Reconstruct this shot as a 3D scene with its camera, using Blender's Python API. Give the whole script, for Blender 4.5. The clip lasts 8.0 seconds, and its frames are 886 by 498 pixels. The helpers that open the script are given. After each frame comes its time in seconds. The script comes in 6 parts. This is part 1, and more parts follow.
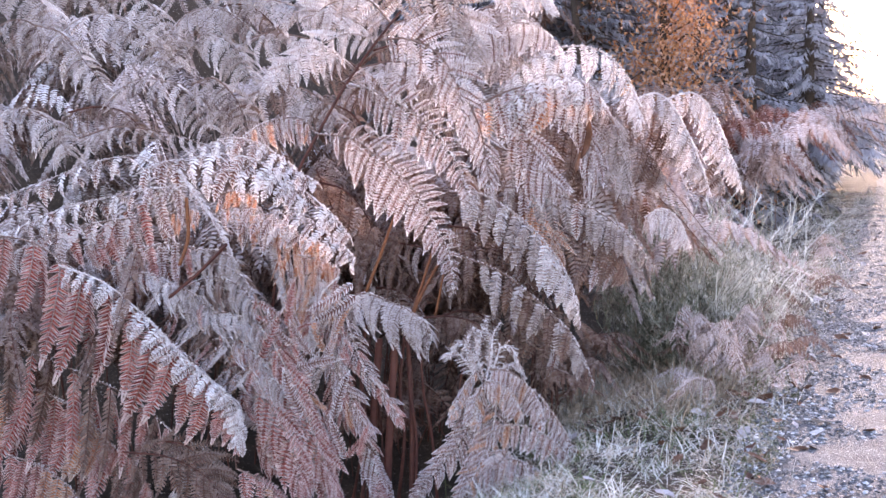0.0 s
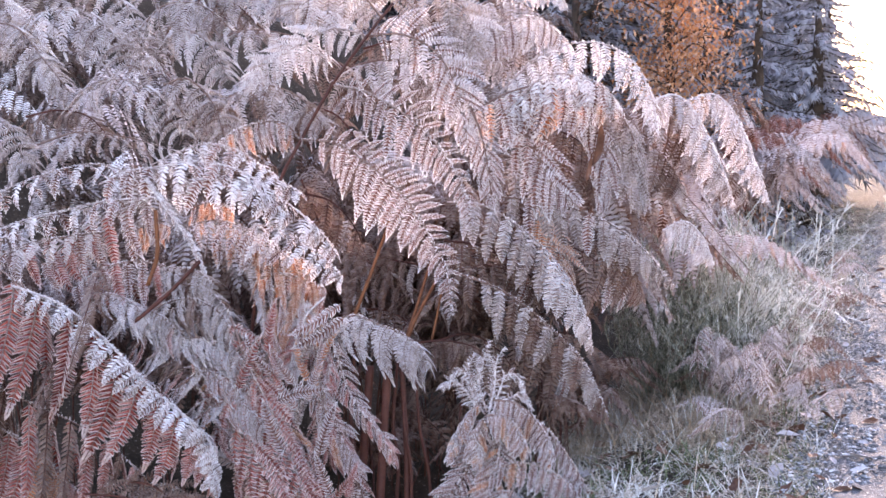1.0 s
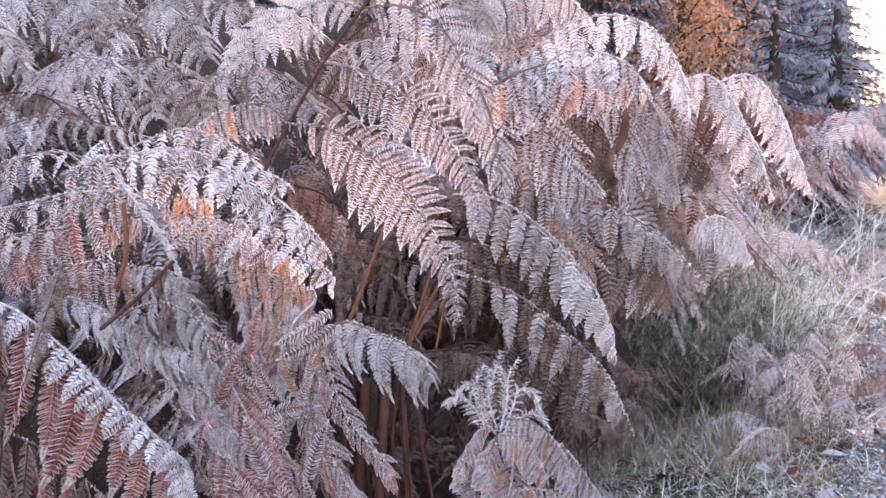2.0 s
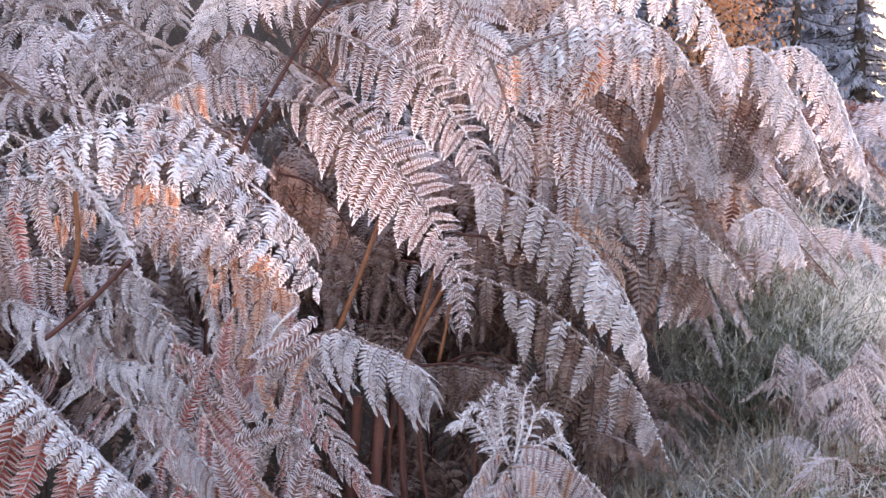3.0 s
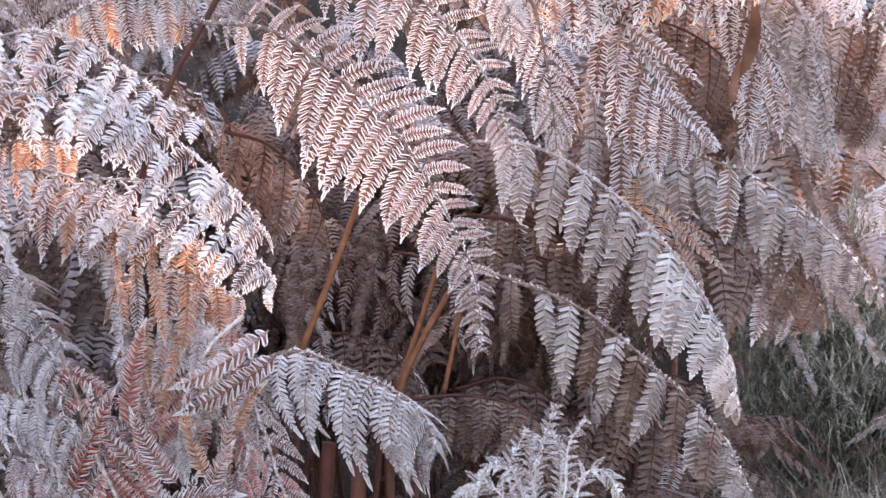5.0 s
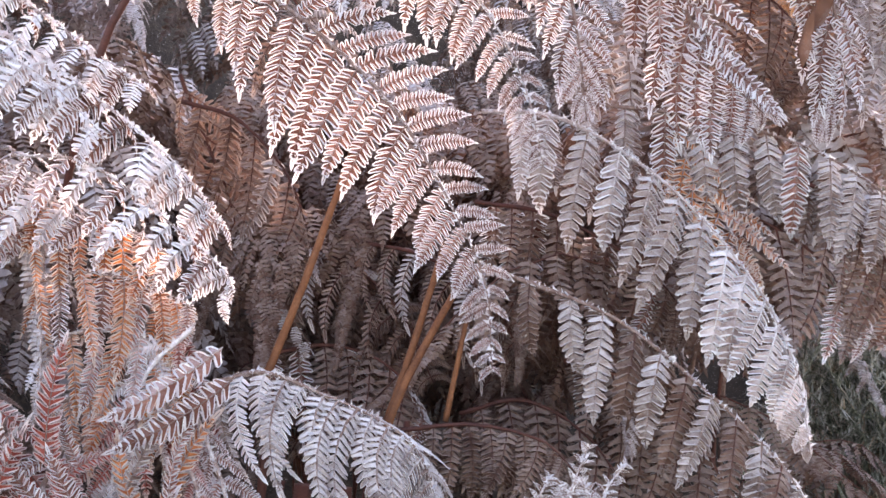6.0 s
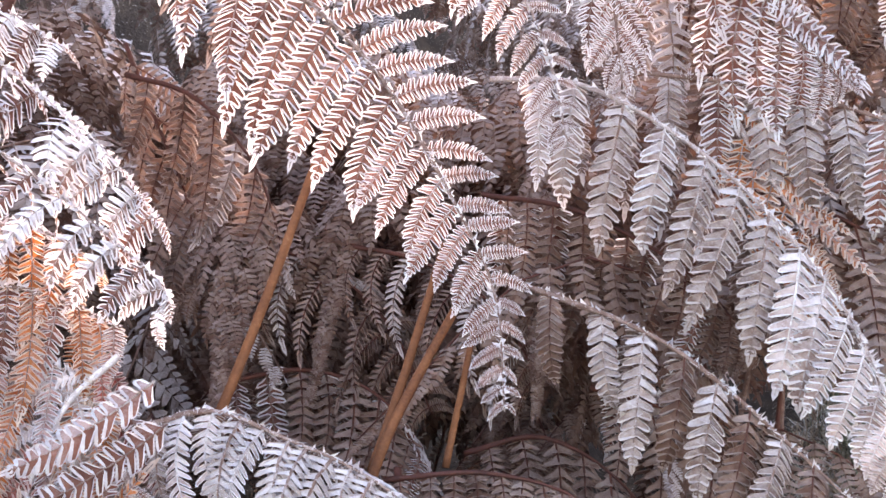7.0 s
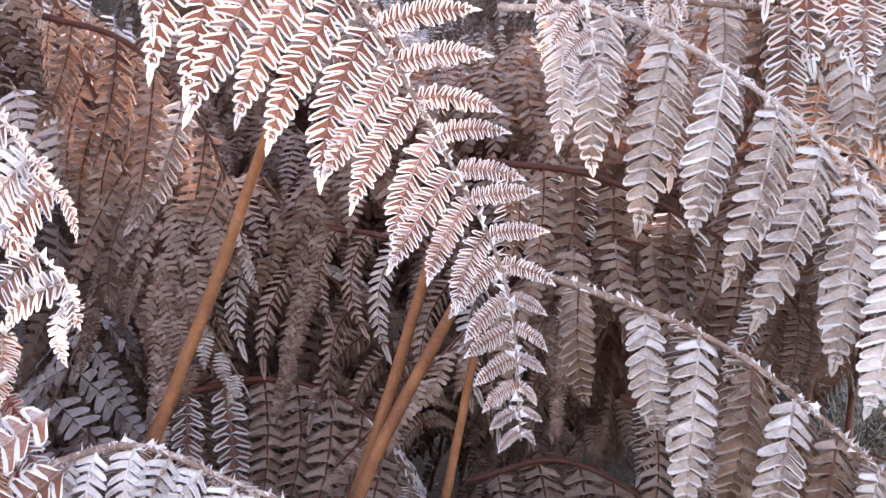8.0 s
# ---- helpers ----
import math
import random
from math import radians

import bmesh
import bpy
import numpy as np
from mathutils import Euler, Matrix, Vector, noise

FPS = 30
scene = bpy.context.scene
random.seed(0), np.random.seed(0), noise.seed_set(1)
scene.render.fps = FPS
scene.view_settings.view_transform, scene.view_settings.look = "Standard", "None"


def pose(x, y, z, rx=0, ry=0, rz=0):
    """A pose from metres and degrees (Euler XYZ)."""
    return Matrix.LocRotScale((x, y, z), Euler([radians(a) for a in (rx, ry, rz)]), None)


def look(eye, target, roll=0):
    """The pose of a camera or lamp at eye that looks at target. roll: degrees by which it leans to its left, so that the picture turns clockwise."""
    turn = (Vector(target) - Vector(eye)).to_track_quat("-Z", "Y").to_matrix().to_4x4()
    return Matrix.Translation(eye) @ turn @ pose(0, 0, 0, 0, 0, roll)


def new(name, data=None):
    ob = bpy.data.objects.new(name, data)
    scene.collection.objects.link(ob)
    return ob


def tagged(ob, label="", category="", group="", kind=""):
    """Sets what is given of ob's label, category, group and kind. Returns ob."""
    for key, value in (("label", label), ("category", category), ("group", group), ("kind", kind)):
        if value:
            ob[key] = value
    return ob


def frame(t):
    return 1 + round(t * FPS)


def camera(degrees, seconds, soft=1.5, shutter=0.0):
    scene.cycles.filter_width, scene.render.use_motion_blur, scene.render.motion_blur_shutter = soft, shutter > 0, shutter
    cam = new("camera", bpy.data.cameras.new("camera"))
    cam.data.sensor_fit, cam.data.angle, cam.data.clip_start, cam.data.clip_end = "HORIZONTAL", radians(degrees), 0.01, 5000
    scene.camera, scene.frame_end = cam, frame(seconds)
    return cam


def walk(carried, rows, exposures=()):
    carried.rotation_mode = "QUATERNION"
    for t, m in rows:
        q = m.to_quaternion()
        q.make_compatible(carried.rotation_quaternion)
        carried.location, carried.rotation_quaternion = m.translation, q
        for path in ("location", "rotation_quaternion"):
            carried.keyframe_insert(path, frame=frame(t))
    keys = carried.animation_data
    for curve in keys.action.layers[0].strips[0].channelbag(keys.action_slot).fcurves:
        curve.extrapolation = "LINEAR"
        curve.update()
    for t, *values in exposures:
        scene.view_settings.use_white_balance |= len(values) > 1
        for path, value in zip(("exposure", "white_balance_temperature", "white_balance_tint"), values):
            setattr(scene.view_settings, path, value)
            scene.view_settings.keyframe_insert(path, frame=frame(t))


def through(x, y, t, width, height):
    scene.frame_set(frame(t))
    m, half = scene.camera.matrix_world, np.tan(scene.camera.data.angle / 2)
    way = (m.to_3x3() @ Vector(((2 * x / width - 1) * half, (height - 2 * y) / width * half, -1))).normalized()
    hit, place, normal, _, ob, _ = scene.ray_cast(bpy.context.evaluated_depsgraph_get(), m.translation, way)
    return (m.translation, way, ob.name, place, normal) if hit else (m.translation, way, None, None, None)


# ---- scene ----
# ---- camera and its way ----
cam = camera(40, 8.0, soft=1.5)
PATH = [
    (0, pose(0.0001, -0.0000, 0.9498, 83.097, 0.000, -0.001)),
    (0.5, pose(0.0004, 0.1648, 0.9278, 83.424, 0.163, -0.050)),
    (1, pose(0.0012, 0.3453, 0.9055, 83.949, 0.150, -0.124)),
    (1.5, pose(0.0003, 0.5057, 0.8864, 83.939, 0.235, 0.026)),
    (3, pose(-0.0004, 1.1042, 0.8198, 83.844, 0.030, 0.318)),
    (3.5, pose(-0.0010, 1.2637, 0.8016, 83.689, -0.032, 0.622)),
    (4, pose(-0.0001, 1.4679, 0.7774, 83.694, 0.025, 0.648)),
    (4.5, pose(-0.0009, 1.6459, 0.7472, 83.897, -0.048, 0.662)),
    (6, pose(0.0004, 2.1638, 0.6897, 83.419, -0.212, 1.112)),
    (6.5, pose(0.0012, 2.3107, 0.6719, 83.489, -0.176, 1.208)),
    (7, pose(0.0022, 2.4581, 0.6546, 83.643, 0.001, 1.397)),
    (7.5, pose(-0.0023, 2.5874, 0.6390, 83.472, 0.260, 1.368)),
    (8, pose(-0.0034, 2.7151, 0.6231, 82.858, 0.450, 1.183)),
]
walk(cam, PATH, exposures=[(0, 2.91, 7600, 34), (3, 2.92, 7750, 32), (4.5, 2.95, 8000, 30), (6, 3.05, 8250, 29), (8, 3.42, 8400, 30)])

# ---- world, sun, exposure ----
SUN_TURN, SUN_HIGH = 24.0, 13.0          # degrees to the right of +y, and above the ground
world = bpy.data.worlds.new("sky")
scene.world = world
world.use_nodes = True
wn = world.node_tree
sky = wn.nodes.new("ShaderNodeTexSky")
sky.sky_type = "NISHITA"
sky.sun_disc = False
sky.sun_elevation = radians(SUN_HIGH)
sky.sun_rotation = radians(SUN_TURN)
sky.air_density, sky.dust_density, sky.ozone_density = 1.0, 1.0, 1.5
wn.links.new(sky.outputs[0], wn.nodes["Background"].inputs[0])
wn.nodes["Background"].inputs[1].default_value = 0.138
sun = new("sun", bpy.data.lights.new("sun", "SUN"))
sun.data.energy, sun.data.angle, sun.data.color = 1.15, radians(2.0), (1.0, 0.97, 0.95)
sa, se = radians(SUN_TURN), radians(SUN_HIGH)
sun_way = Vector((math.sin(sa) * math.cos(se), math.cos(sa) * math.cos(se), math.sin(se)))
sun.matrix_world = look(sun_way * 30, (0, 0, 0))

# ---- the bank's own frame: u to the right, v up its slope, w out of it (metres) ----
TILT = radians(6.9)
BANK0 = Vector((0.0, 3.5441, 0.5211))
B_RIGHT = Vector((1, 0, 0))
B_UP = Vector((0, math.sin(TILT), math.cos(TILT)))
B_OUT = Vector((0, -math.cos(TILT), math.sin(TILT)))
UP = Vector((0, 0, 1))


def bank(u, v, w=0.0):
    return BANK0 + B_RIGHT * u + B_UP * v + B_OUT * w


# ---- materials ----
def material(name):
    m = bpy.data.materials.new(name)
    m.use_nodes = True
    nt = m.node_tree
    nt.nodes.clear()
    out = nt.nodes.new("ShaderNodeOutputMaterial")
    return m, nt, out


def node(nt, kind, **values):
    n = nt.nodes.new(kind)
    for k, v in values.items():
        n.inputs[k].default_value = v
    return n


def world_noise(nt, scale, detail=4.0, rough=0.6):
    g = nt.nodes.new("ShaderNodeNewGeometry")
    n = nt.nodes.new("ShaderNodeTexNoise")
    n.inputs["Scale"].default_value, n.inputs["Detail"].default_value, n.inputs["Roughness"].default_value = scale, detail, rough
    nt.links.new(g.outputs["Position"], n.inputs["Vector"])
    return n


def ramp(nt, src, stops):
    r = nt.nodes.new("ShaderNodeValToRGB")
    while len(r.color_ramp.elements) < len(stops):
        r.color_ramp.elements.new(0.5)
    for e, (p, c) in zip(r.color_ramp.elements, stops):
        e.position, e.color = p, (*c, 1) if len(c) == 3 else c
    nt.links.new(src, r.inputs[0])
    return r


def mix_rgb(nt, fac, a, b, kind="MIX"):
    m = nt.nodes.new("ShaderNodeMix")
    m.data_type, m.blend_type = "RGBA", kind
    for sock, v in ((m.inputs[0], fac), (m.inputs[6], a), (m.inputs[7], b)):
        if hasattr(v, "is_linked"):
            nt.links.new(v, sock)
        else:
            sock.default_value = v if isinstance(v, (int, float)) else (*v, 1)
    return m.outputs[2]


def math_node(nt, op, a, b=0.0):
    m = nt.nodes.new("ShaderNodeMath")
    m.operation = op
    for sock, v in ((m.inputs[0], a), (m.inputs[1], b)):
        if hasattr(v, "is_linked"):
            nt.links.new(v, sock)
        else:
            sock.default_value = v
    return m.outputs[0]


def leaf_material(name, dark, light, frost, frost_lo, frost_hi, through=0.45, rough=0.75, glow=(1.0, 0.88, 0.80), top=0.22):
    """Dead fern blade: two browns, a dusting of hoar frost in grains and patches, light shining through."""
    m, nt, out = material(name)
    info = nt.nodes.new("ShaderNodeObjectInfo")
    fine = world_noise(nt, 420.0, 3.0, 0.7)
    middle = world_noise(nt, 95.0, 3.0, 0.6)
    patch = world_noise(nt, 26.0, 4.0, 0.6)
    base = mix_rgb(nt, ramp(nt, patch.outputs["Fac"], ((0.36, (0, 0, 0)), (0.64, (1, 1, 1)))).outputs[0], dark, light)
    vary = math_node(nt, "MULTIPLY_ADD", info.outputs["Random"], 0.5)
    vary.node.inputs[2].default_value = 0.75
    base = mix_rgb(nt, 1.0, base, vary, "MULTIPLY")
    grain = math_node(nt, "ADD", math_node(nt, "MULTIPLY", fine.outputs["Fac"], 0.27), math_node(nt, "MULTIPLY", middle.outputs["Fac"], 0.35))
    both = math_node(nt, "ADD", grain, math_node(nt, "MULTIPLY", patch.outputs["Fac"], 0.38))
    both = math_node(nt, "ADD", both, math_node(nt, "MULTIPLY", math_node(nt, "SUBTRACT", info.outputs["Random"], 0.5), 0.11))
    # upward faces whiter: settled frost, with light from above put into it too
    geo = nt.nodes.new("ShaderNodeNewGeometry")
    axes = nt.nodes.new("ShaderNodeSeparateXYZ")
    nt.links.new(geo.outputs["Normal"], axes.inputs[0])
    both = math_node(nt, "ADD", both, math_node(nt, "MULTIPLY", ramp(nt, axes.outputs[2], ((0.25, (0, 0, 0)), (0.85, (1, 1, 1)))).outputs[0], top))
    fac = ramp(nt, both, ((frost_lo, (0, 0, 0)), (frost_hi, (1, 1, 1)))).outputs[0]
    col = mix_rgb(nt, fac, base, frost)
    bs = node(nt, "ShaderNodeBsdfPrincipled", Roughness=rough)
    bs.inputs["Specular IOR Level"].default_value = 0.25
    nt.links.new(col, bs.inputs["Base Color"])
    bump = node(nt, "ShaderNodeBump", Strength=0.35, Distance=0.0015)
    nt.links.new(fine.outputs["Fac"], bump.inputs["Height"])
    nt.links.new(bump.outputs[0], bs.inputs["Normal"])
    tr = nt.nodes.new("ShaderNodeBsdfTranslucent")
    warm = mix_rgb(nt, 1.0, col, glow, "MULTIPLY")
    nt.links.new(warm, tr.inputs["Color"])
    mx = node(nt, "ShaderNodeMixShader")
    thin = math_node(nt, "MULTIPLY", math_node(nt, "SUBTRACT", 1.0, math_node(nt, "MULTIPLY", fac, 0.6)), through)
    nt.links.new(thin, mx.inputs[0])
    nt.links.new(bs.outputs[0], mx.inputs[1])
    nt.links.new(tr.outputs[0], mx.inputs[2])
    nt.links.new(mx.outputs[0], out.inputs[0])
    return m


def frost_material(name, white, shade, through=0.3):
    m, nt, out = material(name)
    fine = world_noise(nt, 900.0, 2.0, 0.7)
    big = world_noise(nt, 60.0, 3.0)
    col = mix_rgb(nt, ramp(nt, big.outputs["Fac"], ((0.35, (0, 0, 0)), (0.6, (1, 1, 1)))).outputs[0], shade, white)
    bs = node(nt, "ShaderNodeBsdfPrincipled", Roughness=0.55)
    nt.links.new(col, bs.inputs["Base Color"])
    bump = node(nt, "ShaderNodeBump", Strength=0.8, Distance=0.0015)
    nt.links.new(fine.outputs["Fac"], bump.inputs["Height"])
    nt.links.new(bump.outputs[0], bs.inputs["Normal"])
    tr = nt.nodes.new("ShaderNodeBsdfTranslucent")
    nt.links.new(col, tr.inputs["Color"])
    mx = node(nt, "ShaderNodeMixShader", Fac=through)
    nt.links.new(bs.outputs[0], mx.inputs[1])
    nt.links.new(tr.outputs[0], mx.inputs[2])
    nt.links.new(mx.outputs[0], out.inputs[0])
    return m


def rough_material(name, stops, scale, rough=0.9, bump=0.4, dist=0.01, scale2=None, dust=None, islands=0.0):
    m, nt, out = material(name)
    a = world_noise(nt, scale, 6.0, 0.65)
    b = world_noise(nt, scale2 or scale * 9, 4.0, 0.6)
    f = math_node(nt, "ADD", math_node(nt, "MULTIPLY", a.outputs["Fac"], 0.6), math_node(nt, "MULTIPLY", b.outputs["Fac"], 0.4))
    info = nt.nodes.new("ShaderNodeObjectInfo")
    f = math_node(nt, "ADD", f, math_node(nt, "MULTIPLY", math_node(nt, "SUBTRACT", info.outputs["Random"], 0.5), 0.15))
    isle = nt.nodes.new("ShaderNodeNewGeometry")
    f = math_node(nt, "ADD", f, math_node(nt, "MULTIPLY", math_node(nt, "SUBTRACT", isle.outputs["Random Per Island"], 0.5), islands))
    col = ramp(nt, f, stops).outputs[0]
    if dust:
        gr = math_node(nt, "GREATER_THAN", b.outputs["Fac"], dust[1])
        col = mix_rgb(nt, gr, col, dust[0])
    bs = node(nt, "ShaderNodeBsdfPrincipled", Roughness=rough)
    bs.inputs["Specular IOR Level"].default_value = 0.3
    nt.links.new(col, bs.inputs["Base Color"])
    bp = node(nt, "ShaderNodeBump", Strength=bump, Distance=dist)
    nt.links.new(b.outputs["Fac"], bp.inputs["Height"])
    nt.links.new(bp.outputs[0], bs.inputs["Normal"])
    nt.links.new(bs.outputs[0], out.inputs[0])
    return m


FROST = (0.80, 0.74, 0.77)
M_FROST = frost_material("hoar_frost", (0.84, 0.82, 0.85), (0.69, 0.61, 0.63), 0.38)
# rim frost dimmed to go with the shade-toned blades
M_FROST_SHADED = frost_material("hoar_frost_shaded", (0.33, 0.24, 0.215), (0.24, 0.155, 0.13))
M_FROST_WARM = frost_material("hoar_frost_on_copper", (0.84, 0.72, 0.66), (0.66, 0.47, 0.38), 0.5)
# red of light bounced among the leaves is put into this base
M_HERO = leaf_material("fern_copper_frosted_redlit", (0.225, 0.036, 0.028), (0.40, 0.095, 0.07), (0.66, 0.49, 0.47), 0.57, 1.1, 0.3, top=0.22)
M_PALE = leaf_material("fern_white_frosted", (0.235, 0.145, 0.13), (0.38, 0.275, 0.25), FROST, 0.42, 0.84, 0.3)
# copper fern, its orange brightened: part of the sun's glow is in the colour
M_COPPER = leaf_material("fern_copper_bare_glow", (0.37, 0.112, 0.046), (0.66, 0.265, 0.12), FROST, 0.56, 1.0, 0.62, glow=(1.0, 0.76, 0.54))
# shaded copy of the fern: the hollow's darkness is put into its browns
M_SHADE = leaf_material("fern_brown_shaded", (0.11, 0.054, 0.042), (0.215, 0.12, 0.092), (0.40, 0.32, 0.30), 0.48, 0.92, 0.3)
M_STALK = rough_material("stalk_tan", ((0.3, (0.10, 0.032, 0.016)), (0.6, (0.23, 0.085, 0.038)), (0.8, (0.33, 0.16, 0.09))), 40, 0.7, 0.3, 0.002)
M_STALK_RED = rough_material("stalk_red", ((0.3, (0.045, 0.013, 0.011)), (0.7, (0.135, 0.042, 0.03))), 40, 0.6, 0.3, 0.002)
M_STALK_FROST = rough_material("stalk_frosted", ((0.3, (0.22, 0.12, 0.10)), (0.5, (0.5, 0.42, 0.42)), (0.65, (0.8, 0.77, 0.8))), 90, 0.8, 0.5, 0.003)
M_RIB = rough_material("midrib_brown", ((0.3, (0.10, 0.05, 0.04)), (0.5, (0.24, 0.15, 0.13)), (0.68, (0.6, 0.55, 0.56))), 120, 0.8, 0.4, 0.002)
M_RIB_FROST = rough_material("midrib_frosted", ((0.3, (0.26, 0.18, 0.17)), (0.5, (0.48, 0.42, 0.42)), (0.65, (0.72, 0.69, 0.72))), 120, 0.8, 0.4, 0.002)
M_WHITE = leaf_material("fern_thick_frost", (0.17, 0.085, 0.072), (0.31, 0.19, 0.165), (0.90, 0.88, 0.92), 0.48, 0.84, 0.25, top=0.36)
M_ROSE = leaf_material("fern_rose_frosted", (0.13, 0.046, 0.035), (0.255, 0.105, 0.078), (0.64, 0.52, 0.52), 0.57, 1.12, 0.2, top=0.2)
M_TAUPE = leaf_material("fern_taupe_frosted", (0.135, 0.08, 0.067), (0.25, 0.17, 0.148), (0.62, 0.57, 0.59), 0.44, 0.84, 0.24, top=0.28)
M_FROST_GREY = frost_material("hoar_frost_grey", (0.62, 0.55, 0.55), (0.42, 0.34, 0.33))
# rim frost pinked along with the bounce-reddened blades
M_FROST_ROSE = frost_material("hoar_frost_rose", (0.82, 0.69, 0.68), (0.58, 0.37, 0.34), 0.4)
TONES = {"rose": (M_ROSE, M_FROST, M_RIB), "taupe": (M_TAUPE, M_FROST_GREY, M_RIB), "white": (M_WHITE, M_FROST, M_RIB_FROST), "hero": (M_HERO, M_FROST_ROSE, M_RIB), "pale": (M_PALE, M_FROST, M_RIB_FROST), "copper": (M_COPPER, M_FROST_WARM, M_RIB),
         "shade": (M_SHADE, M_FROST_SHADED, M_STALK_RED)}


# ---- building helpers ----
def link(name, data, parent=None, m=None, label=""):
    ob = new(name, data)
    if parent:
        ob.parent = parent
    if m is not None:
        ob.matrix_basis = m
    return tagged(ob, label)


def mesh_from(name, verts, faces, mats, index=None, smooth=False):
    me = bpy.data.meshes.new(name)
    me.from_pydata([tuple(v) for v in verts], [], faces)
    for mat in mats:
        me.materials.append(mat)
    if index is not None:
        me.polygons.foreach_set("material_index", np.array(index, dtype=np.int32))
    if smooth:
        me.polygons.foreach_set("use_smooth", np.ones(len(faces), dtype=bool))
    me.update()
    return me


def spline(points, n):
    """n + 1 places along a smooth curve through the points."""
    p = [Vector(q) for q in points]
    p = [p[0] * 2 - p[1]] + p + [p[-1] * 2 - p[-2]]
    raw = []
    for i in range(1, len(p) - 2):
        a, b, c, d = p[i - 1:i + 3]
        for k in range(12):
            t = k / 12
            raw.append(0.5 * ((2 * b) + (c - a) * t + (2 * a - 5 * b + 4 * c - d) * t * t + (3 * b - a - 3 * c + d) * t ** 3))
    raw.append(p[-2].copy())
    far = [0.0]
    for a, b in zip(raw, raw[1:]):
        far.append(far[-1] + (b - a).length)
    out, j = [], 0
    for k in range(n + 1):
        want = far[-1] * k / n
        while j < len(far) - 2 and far[j + 1] < want:
            j += 1
        span = far[j + 1] - far[j] or 1
        out.append(raw[j].lerp(raw[j + 1], min(1, (want - far[j]) / span)))
    return out, far[-1]


def tube(places, r0, r1, sides=6, lumps=0.0, rng=random):
    """Verts and faces of a tapered stem through the places."""
    verts, faces = [], []
    for i, p in enumerate(places):
        t = places[min(i + 1, len(places) - 1)] - places[max(i - 1, 0)]
        t = t.normalized() if t.length > 1e-9 else UP
        a = t.cross(Vector((0.31, 0.9, 0.2))).normalized()
        b = t.cross(a)
        r = r0 + (r1 - r0) * i / (len(places) - 1)
        for k in range(sides):
            ang = 2 * math.pi * k / sides
            rr = r * (1 + lumps * (rng.random() - 0.5))
            verts.append(p + (a * math.cos(ang) + b * math.sin(ang)) * rr)
    for i in range(len(places) - 1):
        for k in range(sides):
            k2 = (k + 1) % sides
            faces.append((i * sides + k, i * sides + k2, (i + 1) * sides + k2, (i + 1) * sides + k))
    faces.append(tuple(range(sides))[::-1])
    n = (len(places) - 1) * sides
    faces.append(tuple(range(n, n + sides)))
    return verts, faces


def smooth(a, b, x):
    t = min(1, max(0, (x - a) / (b - a)))
    return t * t * (3 - 2 * t)


